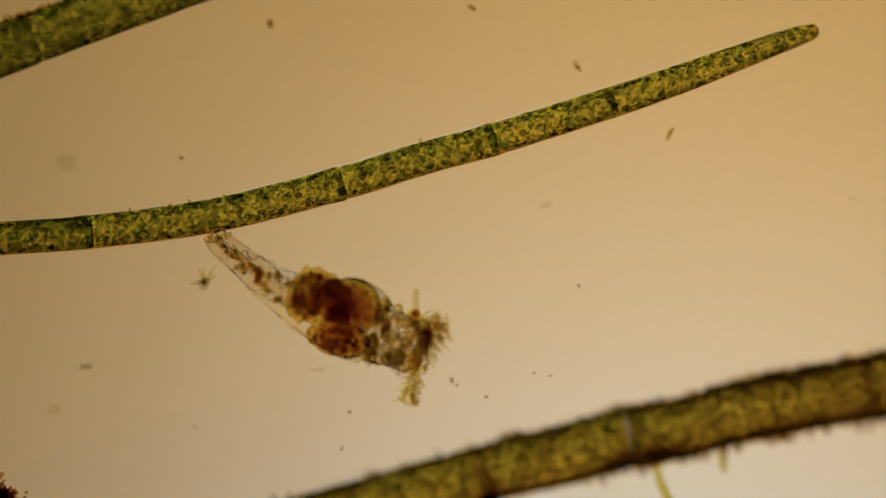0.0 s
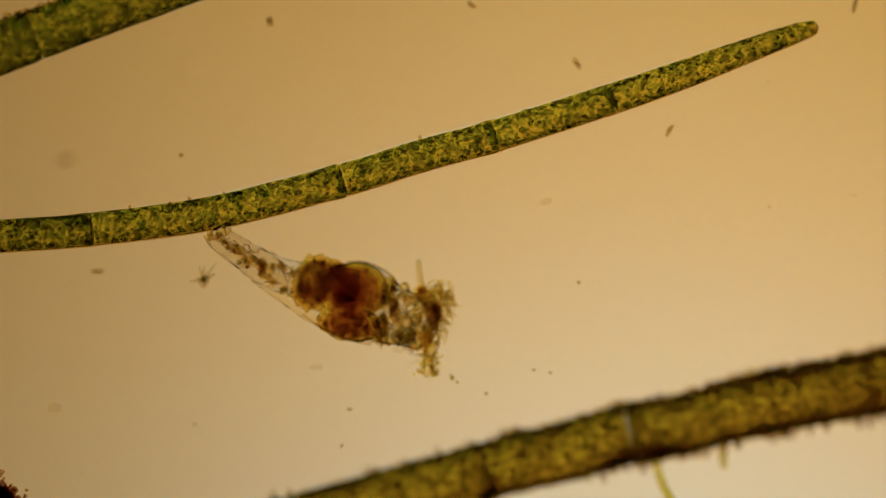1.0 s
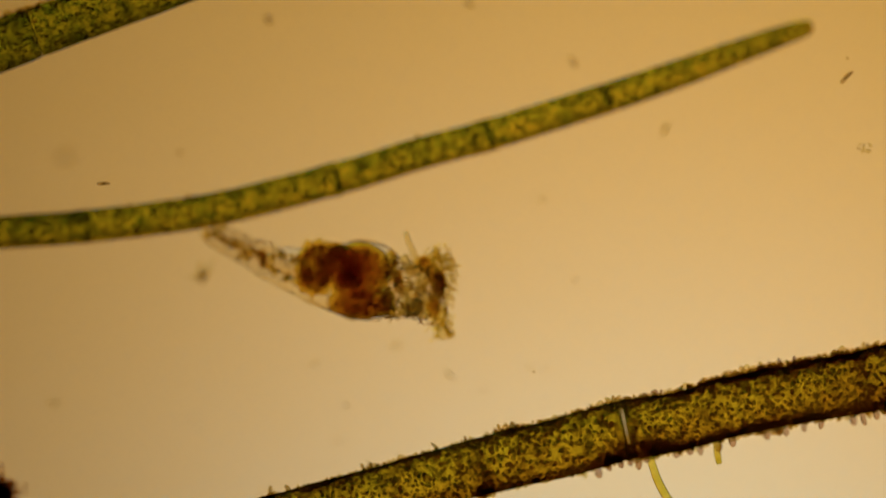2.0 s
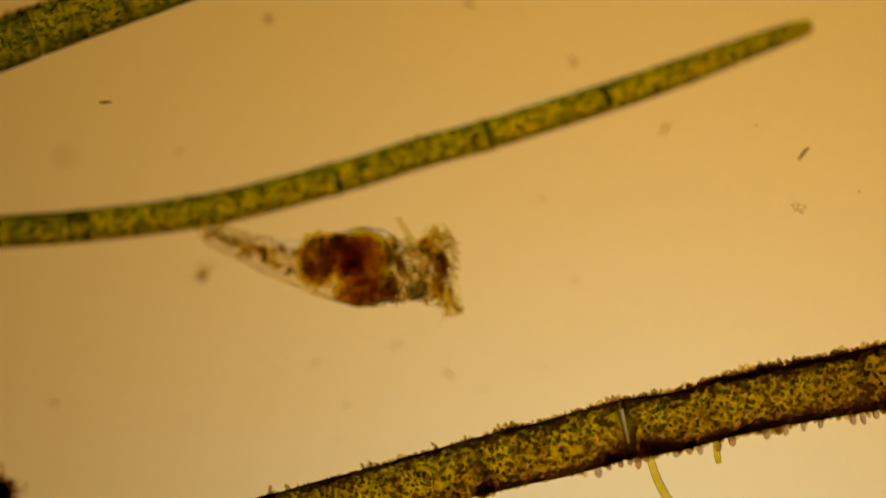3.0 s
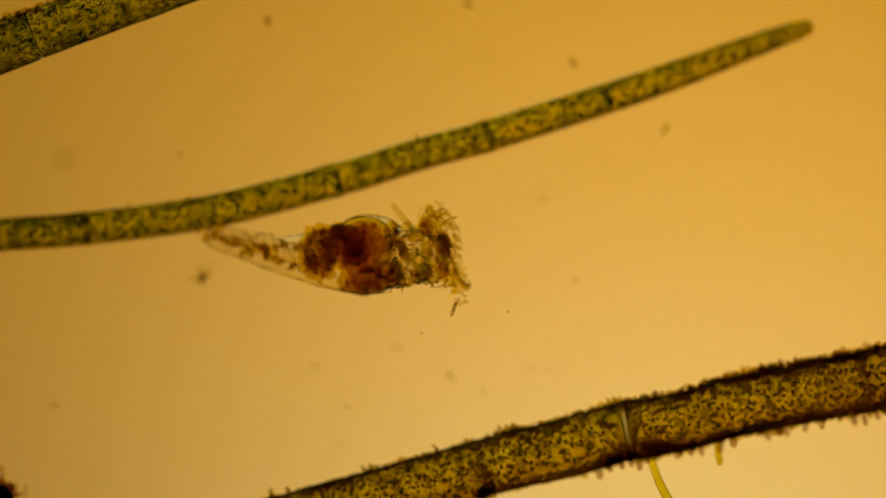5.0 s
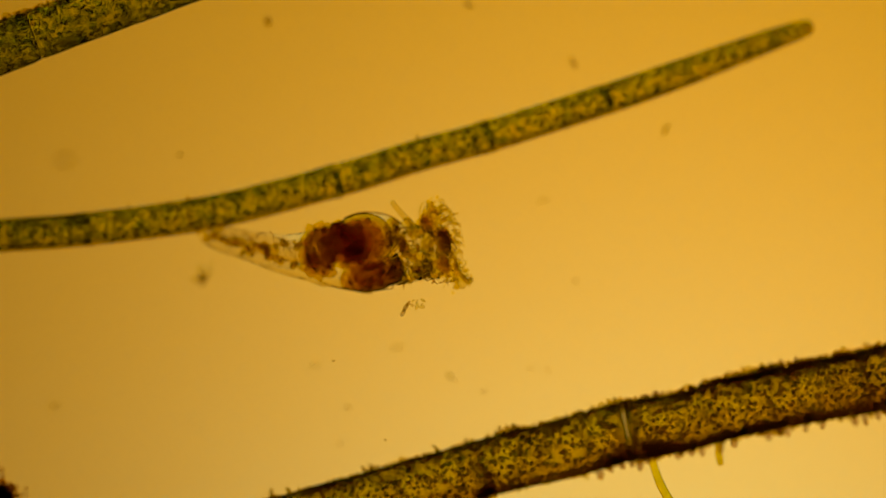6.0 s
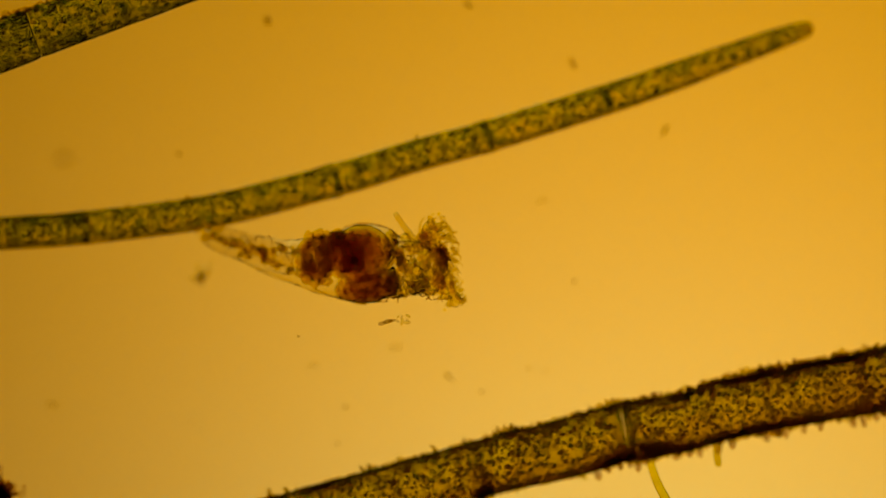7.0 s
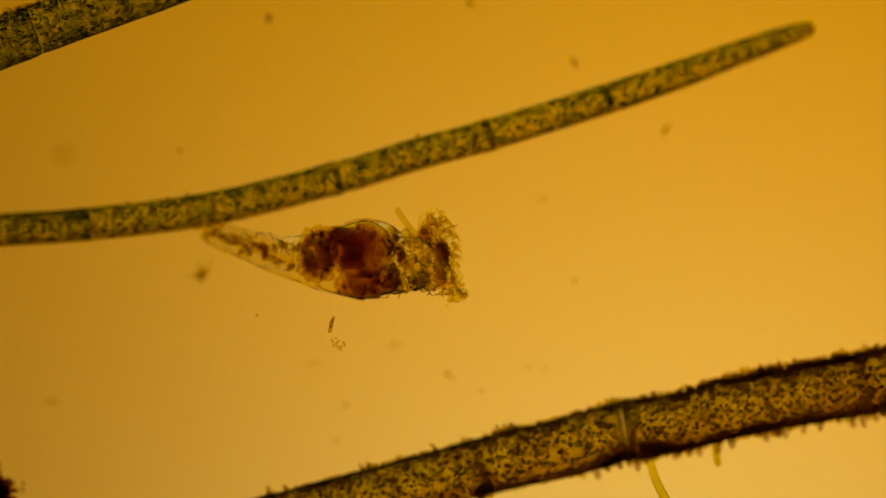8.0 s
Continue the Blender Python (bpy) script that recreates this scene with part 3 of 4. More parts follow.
def rotifer():
    thing = tagged(new("rotifer"), "translucent rotifer with brown gut, foot fixed to the green filament", "rotifer")
    thing.location = FOOT
    Z = 0.038
    st = smooth_path([(*local(x, y, z), r * TICK) for x, y, z, r in (
        (356, 406, 0.018, 10), (374, 415, 0.021, 20), (402, 426, 0.026, 24), (440, 439, 0.029, 26), (475, 452, 0.033, 31), (510, 461, 0.036, 36),
        (540, 466, Z, 43), (570, 471, Z, 50), (605, 471, Z, 60), (640, 469, Z, 69), (675, 470, Z, 67), (700, 474, Z, 57), (722, 476, Z, 50), (748, 477, Z, 46),
        (772, 480, Z, 42), (788, 481, Z, 32), (794, 481, Z, 18))], 110)

    def rough(x):
        return float(np.interp(x, (360, 500, 560, 680, 720, 810), (0.35, 0.4, 0.6, 0.7, 0.9, 0.9)))

    part("cuticle", bumpy(tube("cuticle", st[:, :3], st[:, 3], 56, 0.88), 4.0, 15, rough), CUTICLE, thing, "clear wrinkled skin")
    inner = st[64:98].copy()
    inner[:, 3] *= 0.84 * np.sin(np.clip(np.linspace(0.03, 2.2, len(inner)), 0, math.pi / 2))
    part("body_wall", bumpy(tube("body_wall", inner[:, :3], inner[:, 3], 56, 0.85), 3.0, 18, rough), INNER_SKIN, thing, "thin inner body wall")
    core = st[6:48].copy()
    core[:, 3] *= 0.92 * np.sin(np.clip(np.linspace(2.4, 0.03, len(core)), 0, math.pi / 2))
    part("foot_wall", bumpy(tube("foot_wall", core[:, :3], core[:, 3], 40, 0.85), 3.0, 20), INNER_SKIN, thing, "thin inner wall of the foot")
    core = st[8:42].copy()
    core[:, 3] *= 0.34
    part("foot_muscle", bumpy(tube("foot_muscle", core[:, :3], core[:, 3], 24, 0.85), 4.0, 12), ORGAN_WALL, thing)
    # foot contents: yellow glands in a row, a dark one, small crumbs
    for x, y, sx, sy, a, m in ((384, 417, 11, 6, -30, TISSUE), (400, 428, 12, 7, -25, TISSUE), (424, 431, 16, 8, -18, GLAND), (444, 443, 14, 8, 15, GLAND), (436, 452, 15, 4, -22, TISSUE),
                               (484, 446, 10, 8, 15, GLAND), (487, 466, 15, 7, -25, GLAND), (503, 441, 9, 6, 0, TISSUE), (520, 482, 12, 5, -25, TISSUE), (527, 443, 8, 10, 0, TISSUE)):
        lumps("foot_gland", x, y, 0.022 + (x - 365) * 0.0001, (sx, sy, 7), a, 8, 3.4, m, thing, core=0.9)
    lumps("foot_gland", 467, 447, 0.033, (9, 16, 10), 10, 34, 4.2, MASTAX, thing, label="dark grey gland")
    lumps("foot_gland", 472, 462, 0.033, (7, 7, 7), 10, 10, 3.6, MASTAX, thing)
    for x, y, sx, sy, a in ((354, 404, 8, 4, 60), (364, 412, 9, 5, -50), (374, 402, 8, 4, 40), (388, 406, 9, 4, -60), (396, 404, 7, 4, 70), (366, 422, 8, 5, 10), (380, 412, 7, 5, 20)):
        part("toe", bumpy(cloud("toe", [local(x, y, 0.022)], [turned(np.array((sx, sy, 6)) * TICK, math.radians(a))], 3), 2.5, 7), GLAND, thing)
    squiggles("foot_crease", 22, (385, 530), lambda x: 412 + (x - 365) * 0.31, lambda x: 8 + (x - 365) * 0.05, lambda x: 15 + (x - 365) * 0.07, (4, 11), 0.34,
              lambda x: 0.024 + (x - 365) * 0.0001, FOLD, thing, "dark creases in the foot", 0.0008)
    # gut and egg
    stomach, sc = organ("stomach", 569, 458, 0.039, (33, 42, 30), 0, (1.0, 0.9, 0.78), 190, LOBE, GUT, thing, "olive brown granular stomach", 8.0, 14, walled=False)
    for x, y, r in ((541, 441, 9), (549, 425, 10), (564, 416, 9), (580, 417, 8), (594, 419, 9), (536, 462, 8), (538, 481, 9), (549, 494, 9), (566, 500, 8), (583, 495, 9)):
        part("pouch", bumpy(cloud("pouch", [local(x, y, 0.039 + rng.normal(0, 0.004)) - sc], [turned(np.array((r * 1.25, r, r)) * TICK, rng.uniform(0, 3.1))], 3), 5.0, 7), POUCH, stomach)
    part("dark_patch", bumpy(cloud("dark_patch", [local(562, 482, 0.036) - sc, local(552, 474, 0.040) - sc], [turned(np.array((24, 15, 12)) * TICK, 0.3), turned(np.array((15, 13, 10)) * TICK, 0.3)], 3), 4.0, 10), YOLK, stomach, "dark olive patch")
    egg, ec = organ("egg", 645, 450, 0.041, (50, 49, 38), 10, (1.0, 0.88, 0.76), 70, EGG, GUT, thing, "dark red brown round egg", 2.5, 26,
                    core=((-3, -2, 0.80), (-5, -3, 0.68), (-7, -4, 0.56), (-9, -4, 0.45), (-11, -4, 0.33)))
    lower, lc = organ("intestine", 650, 508, 0.032, (54, 30, 26), 5, (1.0, 0.8, 0.6), 110, RED_LOBE, GUT, thing, "red brown gut lobe", 4.0, 17, core=((-2, 2, 0.75), (-3, 0, 0.5)))
    part("seam", tube("seam", smooth_path([local(x, y, 0.045) - lc for x, y in ((600, 487), (625, 492), (655, 492), (682, 484), (696, 470))], 24), np.interp(np.linspace(0, 1, 24), (0, 0.5, 1), (2.5, 6.5, 2.5)) * TICK, 10),
         YOLK, lower, "dark seam under the egg")
    organ("gut_bed", 607, 453, 0.034, (42, 40, 26), -10, (1.0, 0.85, 0.7), 110, RED_LOBE, GUT, thing, "", 4.5, 14, walled=False)
    organ("gut_lobe", 602, 426, 0.040, (15, 17, 14), 30, (1.0, 0.85), 40, RED_LOBE, GUT, thing, "", 5.0, 10, walled=False)
    organ("gut_heart", 628, 472, 0.046, (24, 15, 12), -20, (1.0, 0.7), 30, RED_LOBE, GUT, thing, "dark red brown middle of the gut", 4.0, 12, walled=False)
    organ("gut_lobe", 694, 440, 0.037, (13, 28, 20), -8, (1.0,), 50, LOBE, TISSUE, thing, "", 6.0, 12, walled=False)
    organ("gut_lobe", 700, 503, 0.037, (15, 24, 18), 12, (1.0,), 60, LOBE, TISSUE, thing, "", 5.0, 12, walled=False)
    lumps("mastax", 713, 464, 0.038, (10, 28, 16), 12, 40, 4, MASTAX, thing, label="dark jaw mass")
    lumps("brain", 786, 460, 0.038, (14, 28, 16), 8, 90, 4.5, MASTAX, thing, label="brown mass in the head")
    lumps("brain", 792, 455, 0.044, (9, 23, 10), 6, 40, 4.0, MASTAX, thing)
    lumps("mastax", 711, 460, 0.044, (7, 17, 9), 14, 26, 3.6, MASTAX, thing)
    lumps("head_mass", 757, 428, 0.038, (13, 14, 12), 20, 40, 4.5, YELLOW, thing, label="yellow orange mass under the plume")
    lumps("head_mass", 782, 504, 0.038, (12, 19, 12), 10, 50, 4.5, YELLOW, thing)
    lumps("head_mass", 745, 505, 0.036, (20, 14, 12), 5, 50, 4.2, TISSUE, thing)
    # head: clear crumpled lobes and granules
    for x, y, sx, sy, a in ((736, 440, 14, 12, 20), (757, 456, 13, 18, -10), (736, 482, 15, 15, 0), (762, 490, 13, 14, 40), (742, 512, 14, 10, 10), (766, 516, 12, 9, -30), (780, 490, 8, 15, 10),
                            (774, 438, 10, 12, 0), (722, 424, 10, 8, -20), (722, 520, 10, 7, 15), (756, 472, 10, 8, 50)):
        part("head_gland", bumpy(cloud("head_gland", [local(x, y, 0.038 + rng.normal(0, 0.005))], [turned(np.array((sx, sy, 11)) * TICK, math.radians(a))], 4), 6.0, 8), GLAND, thing)
    pl, ax = [], []
    for _ in range(240):
        x = rng.uniform(692, 806)
        y = rng.normal(478, 29)
        if abs(y - 478) > 54 - max(0, 735 - x) * 0.1:
            continue
        k = rng.uniform(2.2, 5.2) * TICK
        pl.append(local(x, y, 0.040 + rng.normal(0, 0.012)))
        ax.append(turned((k * rng.uniform(1, 2.2), k * 0.8, k * 0.8), rng.uniform(0, 3.1)))
    tagged(part("head_tissue", cloud("head_tissue", pl, ax, 1, 0.08), TISSUE, thing, "yellowish granular head tissue"), kind="stuff")
    squiggles("skin_fold", 70, (688, 800), lambda x: 482, lambda x: 30, lambda x: 48, (3, 9), 1.2, lambda x: 0.042, FOLD, thing, "dark creases of the skin", 0.0009)
    squiggles("skin_fold", 22, (676, 770), lambda x: 516, lambda x: 8, lambda x: 14, (4, 9), 0.4, lambda x: 0.046, FOLD, thing, "dark curls under the head", 0.0010)
    for pts, w in ((((612, 404), (640, 397), (668, 399), (694, 408), (714, 424)), (0.8, 1.5, 1.6)), (((694, 420), (706, 432), (722, 430), (734, 436)), (1.2, 2.4, 1.4)),
                   (((560, 512), (596, 528), (640, 537), (690, 536)), (1.0, 1.8, 1.2))):
        part("skin_ridge", tube("skin_ridge", smooth_path([local(x, y, 0.042) for x, y in pts], 24), np.interp(np.linspace(0, 1, 24), (0, 0.5, 1), w) * TICK, 10), FOLD, thing, "dark ridge of the skin")
    # corona: a plume and a hooked lobe, each a comb of curved cirri over clear swollen folds, with fine cilia
    lobes = []
    for base, blobs, arcs in (
            ((768, 428), ((768, 436, 10, 14, 10), (760, 416, 7, 14, 12), (772, 412, 7, 15, -6), (766, 396, 6, 12, 5), (780, 404, 6, 10, -24)),
             [(751 + 3.1 * i + rng.normal(0, 1), 434 - rng.uniform(0, 14), 101 - 2.0 * i + rng.normal(0, 4), rng.uniform(36, 56) - 1.0 * i, -0.5 - 0.07 * i + rng.normal(0, 0.25)) for i in range(0, 12, 3)] + [(756 + 9 * i, 436, 99 - 6 * i, 54 - 3 * i, -0.9 - 0.2 * i) for i in range(4)] +
             [(778 + rng.uniform(0, 8), 388 + 7 * i, 12 + rng.normal(0, 14), rng.uniform(12, 22), -1.2 + rng.normal(0, 0.3)) for i in range(6)]),
            ((803, 508), ((798, 500, 9, 14, 0), (804, 519, 8, 12, 10), (811, 535, 8, 10, 20), (800, 536, 6, 11, 0)),
             [(794 + 2.2 * i + rng.normal(0, 1), 506 + 2.6 * i + rng.normal(0, 2), -76 + 5 * i + rng.normal(0, 6), rng.uniform(26, 42) - 1.2 * i, 0.8 + rng.normal(0, 0.3)) for i in range(0, 10, 2)] +
             [(806 + 2.4 * i, 505 + 6 * i, 20 + rng.normal(0, 14), rng.uniform(9, 18), 1.0 + rng.normal(0, 0.4)) for i in range(7)])):
        o = local(*base, 0.040)
        mes = [bumpy(cloud("lobe_fold", [local(x, y, 0.040 + rng.normal(0, 0.003)) - o], [turned(np.array((sx, sy, 8)) * TICK, math.radians(a))], 4), 5.0, 8) for x, y, sx, sy, a in blobs]
        lobe = part("corona_lobe", mes[0], GLAND, thing, "yellowish ciliated lobe of the corona")
        lobe.location = o
        for me in mes[1:]:
            part("lobe_fold", me, GLAND, lobe)
        for x, y, d, L, curl in arcs:
            z = 0.040 + rng.normal(0, 0.005)
            pts, q = [], np.array((x, y), float)
            for v in np.linspace(0, 1, 6):
                pts.append(local(*q, z + 0.002 * v) - o)
                g = math.radians(d) + curl * 2.2 * v * v
                q = q + np.array((math.cos(g), -math.sin(g))) * L / 5
            hairs("cirrus", [pts], rng.uniform(0.0014, 0.0024), 0.0007, CILIA, lobe)
        pl = [local(x + rng.normal(0, 8), y + rng.normal(0, 10), 0.040 + rng.normal(0, 0.005)) - o for x, y, *_ in blobs for _ in range(6)]
        tagged(part("lobe_grain", cloud("lobe_grain", pl, [turned((k * 1.5, k, k), rng.uniform(0, 3.1)) for k in rng.uniform(2, 4.5, len(pl)) * TICK], 1), YELLOW, lobe), kind="stuff")
        for _ in range(14):
            x, y, d, L, curl = arcs[rng.integers(len(arcs))]
            z = 0.042 + rng.normal(0, 0.006)
            g = math.radians(d) + curl * 0.5 + rng.normal(0, 0.5)
            hairs("cilium", [[local(x + L * v * math.cos(g - v * 0.3), y - L * v * math.sin(g - v * 0.3), z) - o for v in (0.2, 0.55, 0.95)]], 0.0008, 0.0003, CILIA, lobe)
        lobes.append((lobe, o))
    for i in range(34):
        v = i / 33
        x, y = 796 + 10 * math.sin(3.1 * v) + rng.normal(0, 2), 415 + 92 * v
        L = rng.uniform(8, 22)
        g = math.radians(rng.normal(10, 28))
        hairs("cilium", [[local(x, y, 0.040), local(x + L * 0.6 * math.cos(g), y - L * 0.6 * math.sin(g), 0.042), local(x + L * math.cos(g - 0.5), y - L * math.sin(g - 0.5), 0.044)]], 0.0010, 0.0003, CILIA, thing)
    # the rod-like dorsal antenna
    o = local(737, 428, 0.044)
    ant = part("antenna", tube("antenna", [local(x, y, z) - o for x, y, z in ((741, 434, 0.043), (731, 419, 0.045), (720, 404, 0.046), (709, 388, 0.047), (704, 379, 0.047))],
                               [0.0042, 0.0030, 0.0026, 0.0024, 0.0021], 12), CLEAR_ROD, thing, "slender pale antenna")
    ant.location = o
    return thing, lobes, (ant, o), ((egg, ec), (lower, lc), (stomach, sc))


animal, corona, antenna, organs = rotifer()


# ---- small debris ----
def speck(name, label, x, y, z, sizes, angle, material, count=3, group="specks of debris"):
    c = at(x, y, 0)
    pl, ax = [], []
    a = math.radians(angle)
    for i in range(count):
        f = (i + 0.5) / count * 2 - 1 if count > 1 else 0
        k = rng.uniform(0.75, 1.1)
        pl.append((math.cos(a) * f * sizes[0] * 0.6 * TICK, math.sin(a) * f * sizes[0] * 0.6 * TICK + rng.normal(0, sizes[1] * 0.15) * TICK, 0))
        w = sizes[0] * (0.6 if count > 1 else 1.0)
        ax.append(turned((w * k * TICK, sizes[1] * k * TICK, sizes[1] * TICK * 0.8), a + rng.normal(0, 0.15)))
    ob = part(name, cloud(name, pl, ax, 2, 0.07), material)
    ob.location = (c.x, c.y, z + sizes[1] * TICK * 0.8)
    return tagged(ob, label, "debris", group)


for x, y, z, sx, sy, a, m in (
        (474, 36, 0.0, 11, 7, 100, GREY_DUST), (829, 8, 0.0, 11, 5, -25, GREY_DUST), (1015, 112, 0.0, 13, 5, -55, GREY_DUST), (1177, 230, 0.0, 15, 3.5, 62, CRUMB),
        (318, 272, 0.0, 5, 3, 0, GREY_DUST), (106, 277, -0.107, 15, 9, 10, GREY_DUST), (1017, 497, 0.0, 4, 3, 0, GREY_DUST), (967, 655, 0.0, 3.5, 3, 0, GREY_DUST),
        (1215, 446, 0.0, 3.5, 3, 0, PALE_DUST), (889, 463, 0.0, 4, 2, -30, PALE_DUST), (938, 651, 0.0, 4, 2, 0, CRUMB), (769, 361, 0.0, 3, 2.5, 0, PALE_DUST), (1347, 287, 0.0, 3, 2.6, 0, PALE_DUST),
        (794, 664, 0.0, 7, 4, 110, CRUMB), (803, 672, 0.0, 3, 2.5, 0, GREY_DUST), (855, 692, 0.0, 4, 2.5, -10, GREY_DUST), (702, 616, 0.0, 15, 9, 10, PALE_DUST), (614, 720, 0.0, 4.5, 3, 0, GREY_DUST),
        (600, 784, 0.0, 5, 2.4, 60, GREY_DUST), (1500, 343, 0.0, 13, 4, -10, PALE_DUST), (960, 354, 0.0, 12, 6, 20, PALE_DUST), (95, 716, 0.0, 14, 10, 0, PALE_DUST),
        (342, 748, 0.0, 7, 6, 0, PALE_DUST), (126, 498, 0.0, 5, 4, 0, PALE_DUST), (556, 645, 0.0, 16, 6, 0, PALE_DUST), (1352, 145, 0.0, 5, 4, 0, PALE_DUST)):
    rod = sx > 2.2 * sy
    speck("debris_rod" if rod else "debris_speck",
          ("thin clear rod of debris on the slide" if m is CRUMB else "thin dark rod of debris on the slide" if m is not PALE_DUST else "faint pale sliver of debris on the slide") if rod else
          ("tiny dark speck of debris on the slide" if m is not PALE_DUST else "faint pale blot of debris on the slide"), x, y, z, (sx, sy), a, m, 1 if m is PALE_DUST else 3)


def tuft():
    """A little fan of needle-like algae."""
    thing = tagged(new("needle_tuft"), "small dark fan of needle-like cells on the slide", "diatom tuft")
    thing.location = at(357, 492, 0.0)
    for a, L in ((186, 24), (160, 14), (108, 27), (84, 27), (52, 38), (34, 24), (-80, 8)):
        a = math.radians(a + rng.normal(0, 3))
        pts = [np.array((math.cos(a) * L * TICK * v, math.sin(a) * L * TICK * v, 0.004 + 0.003 * v)) for v in np.linspace(0, 1, 7)]
        part("needle", tube("needle", pts, [0.0013, 0.0015, 0.0015, 0.0013, 0.0011, 0.0008, 0.0005], 8), CRUMB, thing)
    part("holdfast", cloud("holdfast", [(0, -0.002, 0.004), (0.002, 0.001, 0.004)], [np.diag((0.0045, 0.005, 0.004)), np.diag((0.004, 0.004, 0.004))], 2, 0.1), GREY_DUST, thing)


tuft()


def clump():
    thing = tagged(new("dark_clump"), "dark reddish brown ragged clump of debris", "debris")
    thing.location = at(-4, 878, 0.0)
    pl, ax = [], []
    for _ in range(420):
        x, y = rng.normal(0, 16), rng.normal(0, 15)
        k = rng.uniform(2.5, 6) * TICK
        pl.append((x * TICK, y * TICK, abs(rng.normal(0.02, 0.012)) + k))
        ax.append(turned((k * 1.4, k, k), rng.uniform(0, 3.1)))
    tagged(part("clump_body", cloud("clump_body", pl, ax, 1), DARK, thing), kind="stuff")
    for _ in range(22):
        a, L, c = rng.uniform(-0.3, 1.8), rng.uniform(22, 44), rng.normal(0, 0.5)
        pts = [np.array((math.cos(a + c * v) * L * v * TICK, math.sin(a + c * v) * L * v * TICK, 0.03 + 0.006 * v)) for v in (0.3, 0.55, 0.8, 1.0)]
        hairs("bristle", [pts], 0.0019, 0.0010, DARK, thing)


clump()


# ---- what drifts in the feeding current ----
def rod_particle():
    ob = part("drifting_rod", cloud("drifting_rod", [(-0.003, 0, 0), (0.002, 0.0004, 0), (0.006, 0, 0)], [np.diag((0.0042, 0.0019, 0.0018)), np.diag((0.0046, 0.0020, 0.0018)), np.diag((0.0034, 0.0014, 0.0014))], 2, 0.06), DUST)
    return tagged(ob, "dark rod drifting in the feeding current", "particle", "drifting particles")


def crumb_particle():
    thing = tagged(new("drifting_crumbs"), "cluster of clear and dark crumbs drifting together", "particle", "drifting particles")
    for x, y, r, m in ((-7, 2, 3.0, GREY_DUST), (1, -2, 4.0, CRUMB), (9, -6, 3.6, CRUMB), (14, 4, 3.0, CRUMB), (3, 6, 2.0, GREY_DUST), (-3, 9, 1.8, CRUMB), (10, -2, 1.7, GREY_DUST)):
        part("crumb", bumpy(cloud("crumb", [(x * TICK, y * TICK, 0)], [turned((r * TICK * 1.7, r * TICK * 0.8, r * TICK * 0.8), rng.uniform(0, 3.1))], 2), 1.6, 3.5), m, thing)
    return thing


def dot_particle(label):
    return tagged(part("drifting_dot", cloud("drifting_dot", [(0, 0, 0)], [np.diag((0.0015, 0.0013, 0.0013))], 2, 0.1), GREY_DUST), label, "particle", "drifting particles")


rod_p, crumb_p = rod_particle(), crumb_particle()
dot_a, dot_b, dot_c = (dot_particle("tiny dark dot drifting in the current") for _ in range(3))


bar_p = tagged(part("drifting_bar", cloud("drifting_bar", [(-0.002, 0, 0), (0.002, 0.0004, 0)], [np.diag((0.0042, 0.0018, 0.0018)), np.diag((0.004, 0.0016, 0.0016))], 2, 0.06), DUST),
               "short dark bar drifting in the water", "particle", "drifting particles")


def drift(rows, z=0.056):
    out = []
    for t, x, y, a in rows:
        p = at(x, y, z)
        out.append((t, pose(p.x, p.y, p.z, 0, 0, a)))
    return out


